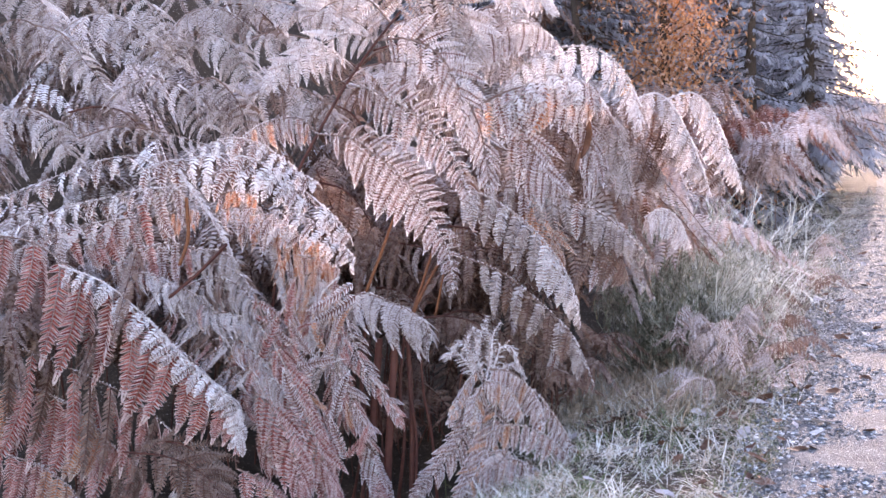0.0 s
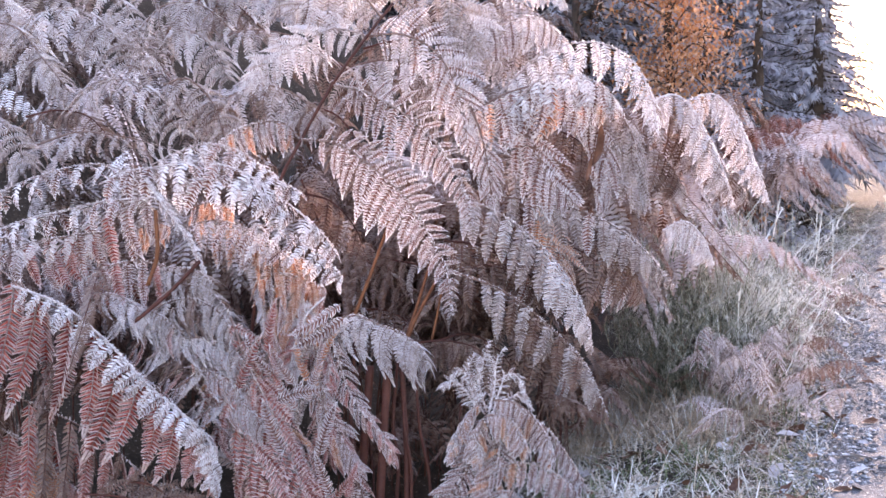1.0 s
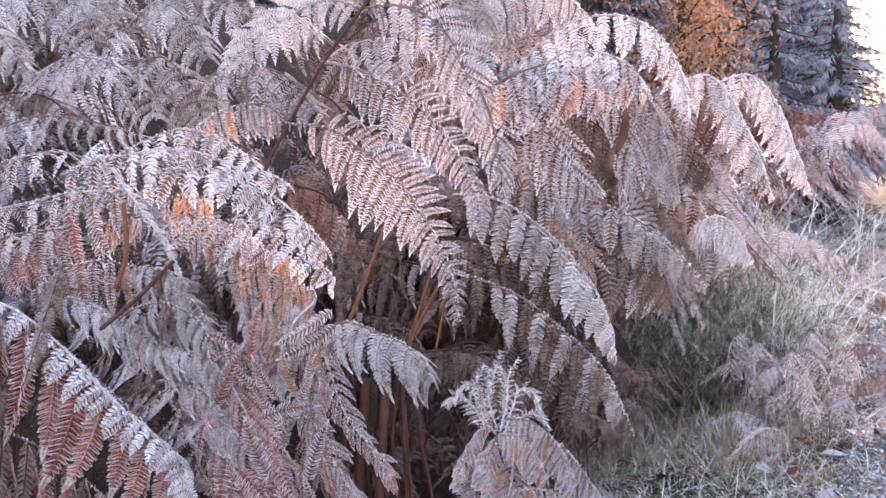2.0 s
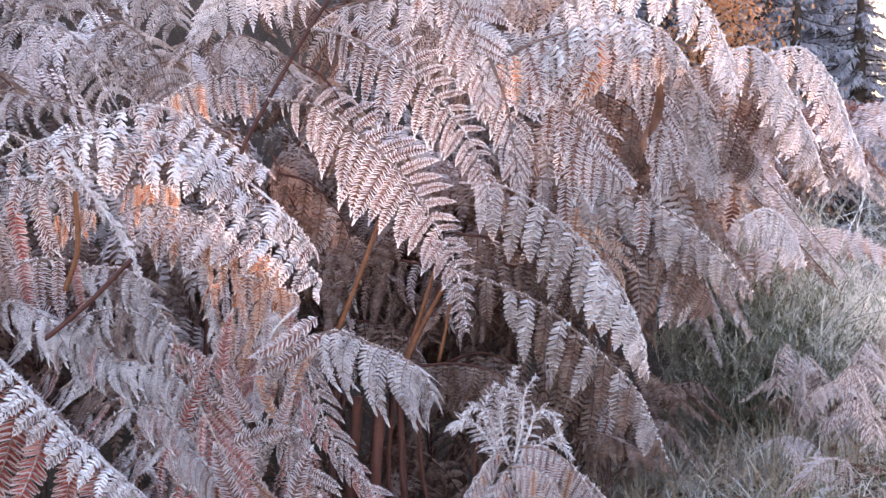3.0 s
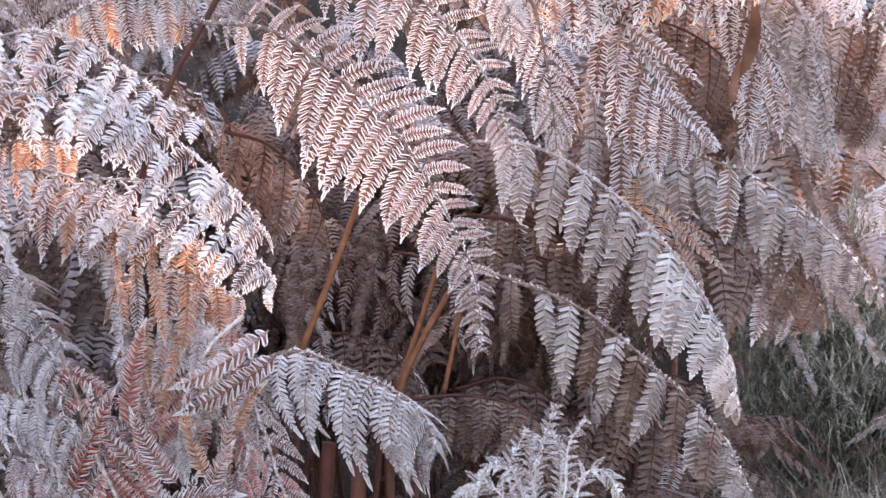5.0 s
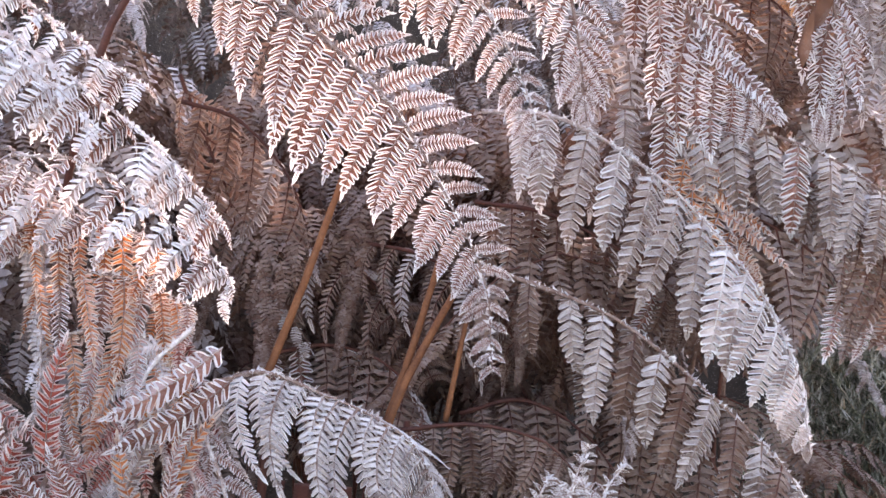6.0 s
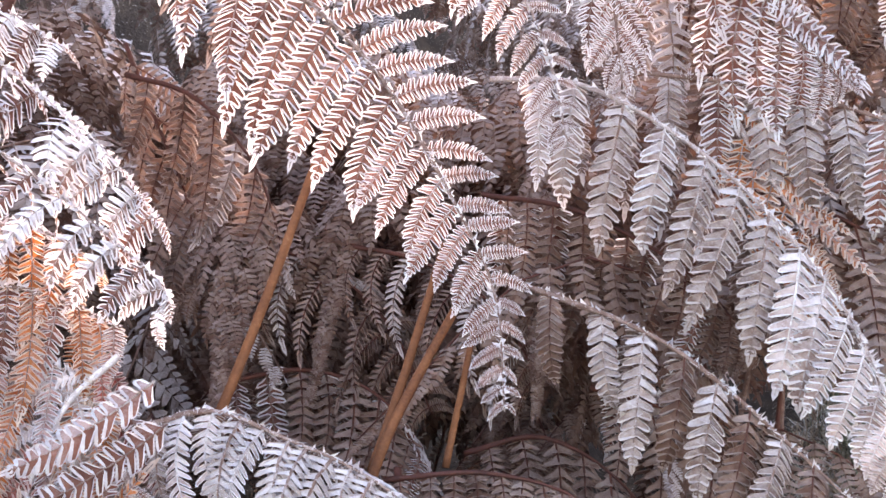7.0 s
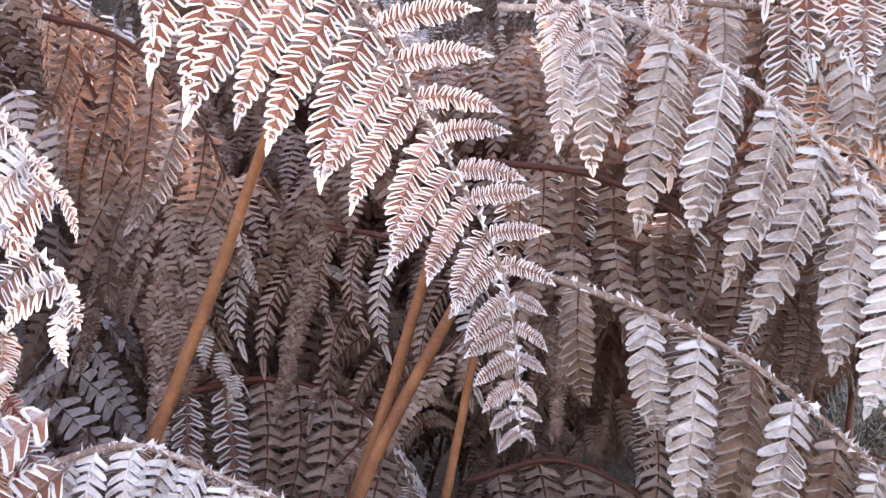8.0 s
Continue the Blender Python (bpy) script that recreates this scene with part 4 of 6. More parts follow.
branch(plume, [(0.121, -0.368, 0.160), (0.136, -0.299, 0.160), (0.141, -0.240, 0.160), (0.163, -0.206, 0.160)], 61, size=0.018, pairs=15, splay=58, hang=0.0, normal=B_OUT + UP * 0.2, tone='white', second='rose', mix=0.4, lod=1, thick=0.003, tip=0.5, fat=1.1, wild=0.45)
branch(plume, [(0.111, -0.373, 0.160), (0.077, -0.319, 0.160), (0.064, -0.270, 0.160), (0.087, -0.220, 0.160)], 62, size=0.020, pairs=15, splay=58, hang=0.0, normal=B_OUT + UP * 0.2, tone='white', second='rose', mix=0.4, lod=1, thick=0.003, tip=0.5, fat=1.1, wild=0.45)
branch(plume, [(0.097, -0.368, 0.160), (0.062, -0.314, 0.160), (0.032, -0.289, 0.160), (0.000, -0.305, 0.160)], 63, size=0.030, pairs=15, splay=58, hang=0.0, normal=B_OUT + UP * 0.2, tone='white', second='rose', mix=0.4, lod=1, thick=0.003, tip=0.5, fat=1.1, wild=0.45)
branch(plume, [(0.131, -0.373, 0.160), (0.146, -0.319, 0.160), (0.166, -0.274, 0.160), (0.195, -0.281, 0.160), (0.212, -0.328, 0.160)], 64, size=0.024, pairs=15, splay=58, hang=0.0, normal=B_OUT + UP * 0.2, tone='white', second='rose', mix=0.4, lod=1, thick=0.003, tip=0.5, fat=1.1, wild=0.45)
branch(plume, [(0.106, -0.339, 0.160), (0.092, -0.274, 0.160), (0.097, -0.230, 0.160)], 65, size=0.018, pairs=15, splay=58, hang=0.0, normal=B_OUT + UP * 0.2, tone='white', second='rose', mix=0.4, lod=1, thick=0.003, tip=0.5, fat=1.1, wild=0.45)
branch(plume, [(0.126, -0.334, 0.160), (0.132, -0.264, 0.160), (0.117, -0.220, 0.160)], 66, size=0.018, pairs=15, splay=58, hang=0.0, normal=B_OUT + UP * 0.2, tone='white', second='rose', mix=0.4, lod=1, thick=0.003, tip=0.5, fat=1.1, wild=0.45)
branch(plume, [(0.092, -0.339, 0.160), (0.072, -0.277, 0.160), (0.044, -0.265, 0.160), (0.026, -0.282, 0.160)], 67, size=0.020, pairs=15, splay=58, hang=0.0, normal=B_OUT + UP * 0.2, tone='white', second='rose', mix=0.4, lod=1, thick=0.003, tip=0.5, fat=1.1, wild=0.45)
branch(plume, [(0.141, -0.378, 0.160), (0.176, -0.333, 0.160), (0.205, -0.328, 0.160), (0.230, -0.363, 0.160)], 68, size=0.020, pairs=15, splay=58, hang=0.0, normal=B_OUT + UP * 0.2, tone='white', second='rose', mix=0.4, lod=1, thick=0.003, tip=0.5, fat=1.1, wild=0.45)
branch(plume, [(0.152, -0.347, 0.160), (0.104, -0.442, 0.160), (0.041, -0.552, 0.160), (-0.038, -0.647, 0.160), (-0.109, -0.727, 0.160)], 14, size=0.07, pairs=28, fat=0.85, splay=68, hang=0.15, normal=B_OUT + UP * 0.2, tone='rose', lod=0)
branch(plume, [(0.168, -0.378, 0.160), (0.247, -0.394, 0.160), (0.310, -0.465, 0.160), (0.361, -0.552, 0.160), (0.413, -0.647, 0.160), (0.429, -0.727, 0.160)], 15, size=0.06, pairs=22, tip=0.7, splay=90, hang=0.7, normal=UP + B_OUT * 0.35, tone='rose', lod=0, fat=1.4, wild=0.1)
branch(plume, [(0.104, -0.525, 0.185), (0.182, -0.489, 0.185), (0.269, -0.509, 0.185), (0.339, -0.564, 0.185), (0.387, -0.643, 0.185), (0.402, -0.721, 0.185)], 16, size=0.075, pairs=19, tip=0.6, splay=90, hang=0.75, normal=UP + B_OUT * 0.35, tone='rose', lod=0, second='copper', mix=0.2, fat=1.3, wild=0.1)
branch(plume, [(0.088, -0.640, 0.200), (0.166, -0.585, 0.200), (0.244, -0.601, 0.200), (0.314, -0.671, 0.200), (0.338, -0.749, 0.200)], 19, size=0.075, pairs=16, tip=0.6, splay=90, hang=0.75, normal=UP + B_OUT * 0.35, tone='rose', lod=0, second='copper', mix=0.25, fat=1.3, wild=0.1)
branch(plume, [(0.152, -0.409, 0.170), (0.136, -0.519, 0.170), (0.088, -0.630, 0.170), (0.041, -0.725, 0.170)], 17, size=0.075, pairs=24, tip=0.4, splay=68, hang=0.15, normal=B_OUT + UP * 0.2, tone='rose', lod=0, second='copper', mix=0.3)
branch(plume, [(0.182, -0.548, 0.190), (0.151, -0.626, 0.190), (0.166, -0.705, 0.190), (0.229, -0.752, 0.190)], 18, size=0.08, pairs=18, tip=0.4, splay=70, hang=0.2, normal=B_OUT + UP * 0.2, tone='rose', lod=0, second='pale', mix=0.3)
branch(plume, [(0.096, -0.340, 0.180), (0.066, -0.375, 0.180), (0.042, -0.424, 0.180), (0.017, -0.483, 0.180)], 30, size=0.050, pairs=20, tip=0.5, splay=100, splay2=70, hang=0.45, arched=True, normal=UP + B_OUT * 0.5, tone='rose', lod=0, second='copper', mix=0.2, fat=1.2, wild=0.12)
branch(plume, [(0.129, -0.334, 0.190), (0.178, -0.338, 0.190), (0.227, -0.372, 0.190), (0.261, -0.426, 0.190), (0.276, -0.489, 0.190)], 31, size=0.070, pairs=20, tip=0.5, splay=100, splay2=70, hang=0.45, arched=True, normal=UP + B_OUT * 0.5, tone='rose', lod=0, second='copper', mix=0.2, fat=1.2, wild=0.12)
branch(plume, [(0.114, -0.370, 0.205), (0.148, -0.370, 0.205), (0.187, -0.399, 0.205), (0.216, -0.457, 0.205)], 32, size=0.070, pairs=20, tip=0.5, splay=100, splay2=70, hang=0.45, arched=True, normal=UP + B_OUT * 0.5, tone='rose', lod=0, second='copper', mix=0.2, fat=1.2, wild=0.12)
branch(plume, [(0.105, -0.381, 0.200), (0.090, -0.429, 0.200), (0.095, -0.487, 0.200)], 33, size=0.060, pairs=20, tip=0.5, splay=100, splay2=70, hang=0.45, arched=True, normal=UP + B_OUT * 0.5, tone='rose', lod=0, second='copper', mix=0.2, fat=1.2, wild=0.12)
frond("white sunlit bracken frond doming over", [(0.163, 0.468, -0.080), (0.281, 0.578, -0.080), (0.417, 0.608, -0.080), (0.519, 0.561, -0.080), (0.573, 0.468, -0.080), (0.596, 0.341, -0.080)], size=0.12, pairs=20, splay=75, hang=0.55, normal=UP + B_OUT * 0.35, tone='white', lod=1)
frond("white sunlit bracken frond doming over", [(0.178, 0.421, -0.040), (0.295, 0.513, -0.040), (0.429, 0.488, -0.040), (0.496, 0.404, -0.040)], size=0.11, pairs=16, splay=75, hang=0.45, chunky=True, normal=UP + B_OUT * 0.35, tone='white', lod=1, second='rose', mix=0.3)
frond("white sunlit bracken frond doming over", [(0.077, 0.405, -0.050), (0.178, 0.464, -0.050), (0.296, 0.489, -0.050), (0.413, 0.455, -0.050), (0.489, 0.413, -0.050)], size=0.16, pairs=16, splay=75, hang=0.7, normal=UP + B_OUT * 0.35, tone='rose', lod=1, second='copper', mix=0.25)
frond("copper bracken frond hanging under the dome", [(0.198, 0.445, -0.100), (0.249, 0.342, -0.100), (0.300, 0.240, -0.100), (0.368, 0.172, -0.100)], size=0.156, pairs=10, splay=65, hang=0.4, normal=B_OUT + UP * 0.2, tone='rose', lod=1)
frond("copper bracken frond hanging under the dome", [(0.370, 0.447, -0.120), (0.439, 0.361, -0.120), (0.456, 0.259, -0.120), (0.439, 0.156, -0.120)], size=0.13, pairs=10, splay=65, hang=0.5, normal=B_OUT + UP * 0.2, tone='rose', lod=1)
frond("copper bracken frond hanging under the dome", [(0.494, 0.433, -0.150), (0.537, 0.347, -0.150), (0.546, 0.244, -0.150), (0.563, 0.157, -0.150)], size=0.13, pairs=10, splay=65, hang=0.5, normal=B_OUT + UP * 0.2, tone='taupe', lod=1)
frond("frosted bracken frond at the top of the bank", [(0.062, 0.589, -0.150), (0.149, 0.658, -0.150), (0.252, 0.693, -0.150), (0.338, 0.641, -0.150), (0.373, 0.589, -0.150)], size=0.12, pairs=16, splay=75, hang=0.6, normal=UP + B_OUT * 0.35, tone='pale', lod=1, second='rose', mix=0.4)
frond("white frosted bracken tip against dark trees", [(0.130, 0.790, -0.120), (0.233, 0.773, -0.120), (0.319, 0.755, -0.120), (0.353, 0.707, -0.120)], size=0.08, pairs=14, splay=75, hang=0.5, normal=UP + B_OUT * 0.35, tone='pale', lod=1)
frond("frosted bracken frond at the edge of the bank", [(0.578, 0.454, -0.250), (0.667, 0.489, -0.250), (0.729, 0.436, -0.250), (0.791, 0.312, -0.250), (0.841, 0.170, -0.250)], size=0.12, pairs=20, splay=75, hang=0.55, normal=UP + B_OUT * 0.35, tone='pale', lod=1, second='taupe', mix=0.4)
frond("frosted bracken frond at the edge of the bank", [(0.694, 0.469, -0.300), (0.792, 0.496, -0.300), (0.859, 0.433, -0.300), (0.909, 0.307, -0.300), (0.954, 0.181, -0.300)], size=0.11, pairs=20, splay=75, hang=0.55, normal=UP + B_OUT * 0.35, tone='pale', lod=1)
frond("frosted bracken frond curled over the gorse", [(0.607, 0.095, -0.100), (0.666, 0.121, -0.100), (0.717, 0.078, -0.100), (0.746, 0.002, -0.100)], size=0.09, pairs=15, splay=75, hang=0.6, normal=UP + B_OUT * 0.35, tone='pale', lod=1, fat=0.9)
frond("frosted bracken frond arching high on the bank", [(-1.189, 0.636, -0.120), (-1.086, 0.704, -0.120), (-0.975, 0.704, -0.120), (-0.894, 0.636, -0.120), (-0.858, 0.541, -0.120)], size=0.17, pairs=11, splay=124, hang=0.3, ribbed=True, normal=UP + B_OUT * 0.35, tone='taupe', lod=1, shape='even', second='pale', mix=0.4, fat=1.1, wild=0.1, tip=0.4)
frond("frosted bracken frond arching high on the bank", [(-1.220, 0.667, -0.060), (-1.136, 0.642, -0.060), (-1.068, 0.558, -0.060), (-0.993, 0.465, -0.060)], size=0.11, pairs=11, splay=124, hang=0.3, ribbed=True, normal=UP + B_OUT * 0.35, tone='taupe', lod=1, shape='even', second='pale', mix=0.4, fat=1.1, wild=0.1, tip=0.4)
frond("frosted bracken frond arching high on the bank", [(-0.984, 0.465, -0.060), (-0.900, 0.507, -0.060), (-0.799, 0.490, -0.060), (-0.731, 0.431, -0.060), (-0.698, 0.356, -0.060)], size=0.13, pairs=11, splay=124, hang=0.3, ribbed=True, normal=UP + B_OUT * 0.35, tone='taupe', lod=1, shape='even', second='pale', mix=0.4, fat=1.1, wild=0.1, tip=0.4)
frond("frosted bracken frond arching high on the bank", [(-0.756, 0.496, -0.100), (-0.688, 0.513, -0.100), (-0.620, 0.445, -0.100), (-0.586, 0.342, -0.100)], size=0.14, pairs=11, splay=124, hang=0.3, ribbed=True, normal=UP + B_OUT * 0.35, tone='taupe', lod=1, shape='even', second='shade', mix=0.25, fat=1.1, wild=0.1, tip=0.4)
frond("frosted bracken frond arching high on the bank", [(-1.340, 0.385, -0.020), (-1.240, 0.415, -0.020), (-1.157, 0.377, -0.020), (-1.107, 0.277, -0.020)], size=0.13, pairs=11, splay=124, hang=0.3, ribbed=True, normal=UP + B_OUT * 0.35, tone='taupe', lod=1, shape='even', second='pale', mix=0.4, fat=1.1, wild=0.1, tip=0.4)
frond("frosted bracken frond arching high on the bank", [(-1.073, 0.327, -0.020), (-0.957, 0.360, -0.020), (-0.823, 0.343, -0.020), (-0.710, 0.310, -0.020)], size=0.09, pairs=11, splay=124, hang=0.3, ribbed=True, normal=UP + B_OUT * 0.35, tone='taupe', lod=1, shape='even', second='pale', mix=0.4, fat=1.1, wild=0.1, tip=0.4)
frond("frosted bracken frond arching high on the bank", [(-0.756, 0.630, -0.140), (-0.704, 0.656, -0.140), (-0.644, 0.622, -0.140), (-0.584, 0.518, -0.140)], size=0.13, pairs=11, splay=124, hang=0.3, ribbed=True, normal=UP + B_OUT * 0.35, tone='taupe', lod=1, shape='even', second='pale', mix=0.4, fat=1.1, wild=0.1, tip=0.4)
frond("frosted bracken frond arching high on the bank", [(-0.847, 0.667, -0.200), (-0.777, 0.737, -0.200), (-0.672, 0.737, -0.200), (-0.585, 0.667, -0.200)], size=0.15, pairs=11, splay=124, hang=0.3, ribbed=True, normal=UP + B_OUT * 0.35, tone='taupe', lod=1, shape='even', second='pale', mix=0.4, fat=1.1, wild=0.1, tip=0.4)
frond("frosted bracken frond arching high on the bank", [(-0.994, 0.798, -0.160), (-0.890, 0.746, -0.160), (-0.838, 0.660, -0.160), (-0.817, 0.556, -0.160)], size=0.12, pairs=11, splay=124, hang=0.3, ribbed=True, normal=UP + B_OUT * 0.35, tone='taupe', lod=1, shape='even', second='pale', mix=0.4, fat=1.1, wild=0.1, tip=0.4)
frond("frosted bracken frond arching high on the bank", [(-1.394, 0.601, -0.120), (-1.326, 0.687, -0.120), (-1.240, 0.678, -0.120), (-1.206, 0.567, -0.120)], size=0.14, pairs=11, splay=124, hang=0.3, ribbed=True, normal=UP + B_OUT * 0.35, tone='taupe', lod=1, shape='even', second='shade', mix=0.25, fat=1.1, wild=0.1, tip=0.4)
frond("frosted bracken frond arching high on the bank", [(-1.442, 0.789, -0.200), (-1.337, 0.807, -0.200), (-1.250, 0.772, -0.200), (-1.197, 0.667, -0.200)], size=0.15, pairs=11, splay=124, hang=0.3, ribbed=True, normal=UP + B_OUT * 0.35, tone='taupe', lod=1, shape='even', second='pale', mix=0.4, fat=1.1, wild=0.1, tip=0.4)
frond("frosted bracken frond arching high on the bank", [(-0.620, 0.649, -0.200), (-0.515, 0.667, -0.200), (-0.392, 0.641, -0.200), (-0.305, 0.579, -0.200)], size=0.15, pairs=11, splay=124, hang=0.3, ribbed=True, normal=UP + B_OUT * 0.35, tone='taupe', lod=1, shape='even', second='pale', mix=0.4, fat=1.1, wild=0.1, tip=0.4)
frond("frosted bracken frond arching high on the bank", [(-0.592, 0.800, -0.250), (-0.468, 0.764, -0.250), (-0.380, 0.747, -0.250), (-0.291, 0.676, -0.250)], size=0.15, pairs=11, splay=124, hang=0.3, ribbed=True, normal=UP + B_OUT * 0.35, tone='taupe', lod=1, shape='even', second='pale', mix=0.4, fat=1.1, wild=0.1, tip=0.4)
frond("frosted bracken frond arching high on the bank", [(-0.589, 0.464, -0.120), (-0.487, 0.499, -0.120), (-0.384, 0.464, -0.120), (-0.315, 0.379, -0.120)], size=0.16, pairs=11, splay=124, hang=0.3, ribbed=True, normal=UP + B_OUT * 0.35, tone='taupe', lod=1, shape='even', second='shade', mix=0.25, fat=1.1, wild=0.1, tip=0.4)
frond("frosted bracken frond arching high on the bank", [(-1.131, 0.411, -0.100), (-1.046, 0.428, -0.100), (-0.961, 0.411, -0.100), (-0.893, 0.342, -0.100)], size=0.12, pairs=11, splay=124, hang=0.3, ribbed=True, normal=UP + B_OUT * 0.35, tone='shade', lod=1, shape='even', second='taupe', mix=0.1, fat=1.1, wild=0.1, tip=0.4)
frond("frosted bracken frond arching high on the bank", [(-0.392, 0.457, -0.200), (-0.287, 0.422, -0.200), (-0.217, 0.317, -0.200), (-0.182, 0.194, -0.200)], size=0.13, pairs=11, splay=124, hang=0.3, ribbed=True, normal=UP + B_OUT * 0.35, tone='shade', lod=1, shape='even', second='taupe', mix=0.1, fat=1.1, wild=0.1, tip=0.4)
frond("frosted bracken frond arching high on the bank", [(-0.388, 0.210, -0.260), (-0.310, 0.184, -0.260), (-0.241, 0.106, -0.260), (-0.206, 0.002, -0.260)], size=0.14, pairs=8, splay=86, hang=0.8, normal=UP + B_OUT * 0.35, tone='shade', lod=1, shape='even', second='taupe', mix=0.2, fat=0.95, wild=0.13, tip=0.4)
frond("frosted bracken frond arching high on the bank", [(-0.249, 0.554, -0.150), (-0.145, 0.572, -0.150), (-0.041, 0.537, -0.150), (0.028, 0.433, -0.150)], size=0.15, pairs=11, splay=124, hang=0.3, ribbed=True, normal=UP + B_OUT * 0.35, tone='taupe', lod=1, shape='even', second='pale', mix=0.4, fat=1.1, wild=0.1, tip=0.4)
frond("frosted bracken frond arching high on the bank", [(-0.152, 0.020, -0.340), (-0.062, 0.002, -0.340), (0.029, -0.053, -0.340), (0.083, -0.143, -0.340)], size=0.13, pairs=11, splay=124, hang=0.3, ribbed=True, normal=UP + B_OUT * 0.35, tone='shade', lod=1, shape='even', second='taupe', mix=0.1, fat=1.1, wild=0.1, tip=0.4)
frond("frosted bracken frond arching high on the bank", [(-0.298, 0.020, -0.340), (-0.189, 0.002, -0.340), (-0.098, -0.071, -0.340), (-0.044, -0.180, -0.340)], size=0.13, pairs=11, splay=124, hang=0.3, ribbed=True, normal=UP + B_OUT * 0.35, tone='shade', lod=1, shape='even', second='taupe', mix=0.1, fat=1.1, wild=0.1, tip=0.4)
frond("crumpled frosted bracken frond in the heap", [(-0.335, -0.064, 0.030), (-0.311, -0.146, 0.030), (-0.319, -0.245, 0.030), (-0.343, -0.327, 0.030)], size=0.098, pairs=10, splay=68, hang=0.5, normal=B_OUT + UP * 0.2, tone='hero', lod=1, tip=0.3, second='rose', mix=0.4)
frond("crumpled frosted bracken frond in the heap", [(-0.300, -0.080, 0.060), (-0.349, -0.129, 0.060), (-0.381, -0.210, 0.060), (-0.389, -0.292, 0.060)], size=0.091, pairs=10, splay=68, hang=0.3, normal=B_OUT + UP * 0.2, tone='pale', lod=1, tip=0.3, second='hero', mix=0.4)
frond("crumpled frosted bracken frond in the heap", [(-0.317, -0.243, 0.050), (-0.301, -0.325, 0.050), (-0.301, -0.423, 0.050), (-0.252, -0.521, 0.050)], size=0.104, pairs=10, splay=68, hang=0.5, normal=B_OUT + UP * 0.2, tone='hero', lod=1, tip=0.3, second='hero', mix=0.4)
frond("crumpled frosted bracken frond in the heap", [(-0.461, -0.323, 0.070), (-0.494, -0.421, 0.070), (-0.510, -0.518, 0.070), (-0.494, -0.632, 0.070)], size=0.13, pairs=10, splay=68, hang=0.5, normal=B_OUT + UP * 0.2, tone='hero', lod=1, tip=0.3, second='copper', mix=0.2)
frond("crumpled frosted bracken frond in the heap", [(-0.363, -0.420, 0.080), (-0.331, -0.517, 0.080), (-0.347, -0.614, 0.080), (-0.314, -0.727, 0.080)], size=0.13, pairs=10, splay=68, hang=0.5, normal=B_OUT + UP * 0.2, tone='hero', lod=1, tip=0.3, second='hero', mix=0.4)
frond("crumpled frosted bracken frond in the heap", [(-0.235, -0.520, 0.060), (-0.202, -0.601, 0.060), (-0.186, -0.683, 0.060), (-0.153, -0.764, 0.060)], size=0.117, pairs=10, splay=68, hang=0.5, normal=B_OUT + UP * 0.2, tone='hero', lod=1, tip=0.3, second='rose', mix=0.4)
frond("crumpled frosted bracken frond in the heap", [(-0.578, -0.162, 0.050), (-0.546, -0.260, 0.050), (-0.562, -0.358, 0.050), (-0.529, -0.456, 0.050)], size=0.13, pairs=10, splay=68, hang=0.2, normal=B_OUT + UP * 0.2, tone='hero', lod=1, tip=0.3, second='copper', mix=0.2)
frond("crumpled frosted bracken frond in the heap", [(-0.425, -0.192, 0.100), (-0.458, -0.288, 0.100), (-0.425, -0.401, 0.100), (-0.377, -0.498, 0.100)], size=0.104, pairs=10, splay=68, hang=0.25, normal=B_OUT + UP * 0.2, tone='hero', lod=1, tip=0.3, second='rose', mix=0.4)
frond("crumpled frosted bracken frond in the heap", [(-0.583, -0.623, 0.120), (-0.519, -0.655, 0.120), (-0.455, -0.719, 0.120), (-0.423, -0.783, 0.120)], size=0.143, pairs=10, splay=68, hang=0.5, normal=B_OUT + UP * 0.2, tone='hero', lod=1, tip=0.3, second='copper', mix=0.2)
frond("crumpled frosted bracken frond in the heap", [(-1.335, -0.387, 0.080), (-1.173, -0.403, 0.080), (-1.043, -0.468, 0.080), (-0.930, -0.582, 0.080)], size=0.26, pairs=11, splay=82, hang=0.72, normal=UP + B_OUT * 0.35, tone='hero', lod=0, tip=0.3, comb=True, fat=1.2, second='copper', mix=0.2)
frond("crumpled frosted bracken frond in the heap", [(-1.180, -0.520, 0.060), (-1.049, -0.536, 0.060), (-0.919, -0.585, 0.060), (-0.838, -0.699, 0.060)], size=0.2, pairs=12, splay=82, hang=0.7, normal=UP + B_OUT * 0.35, tone='shade', lod=1, tip=0.3, comb=True, fat=1.2, second='hero', mix=0.4)
frond("crumpled frosted bracken frond in the heap", [(-1.288, -0.575, 0.120), (-1.160, -0.607, 0.120), (-1.063, -0.671, 0.120), (-0.999, -0.767, 0.120)], size=0.2, pairs=11, splay=82, hang=0.7, normal=UP + B_OUT * 0.35, tone='hero', lod=0, tip=0.3, comb=True, fat=1.2, second='copper', mix=0.2)
frond("crumpled frosted bracken frond in the heap", [(-0.807, -0.543, 0.120), (-0.727, -0.559, 0.120), (-0.663, -0.623, 0.120), (-0.631, -0.719, 0.120)], size=0.13, pairs=10, splay=68, hang=0.3, normal=B_OUT + UP * 0.2, tone='shade', lod=1, tip=0.3)
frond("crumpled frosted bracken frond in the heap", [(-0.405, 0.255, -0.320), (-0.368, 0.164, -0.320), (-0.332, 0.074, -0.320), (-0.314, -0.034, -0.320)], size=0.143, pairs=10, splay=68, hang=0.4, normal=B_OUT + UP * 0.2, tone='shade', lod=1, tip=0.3)
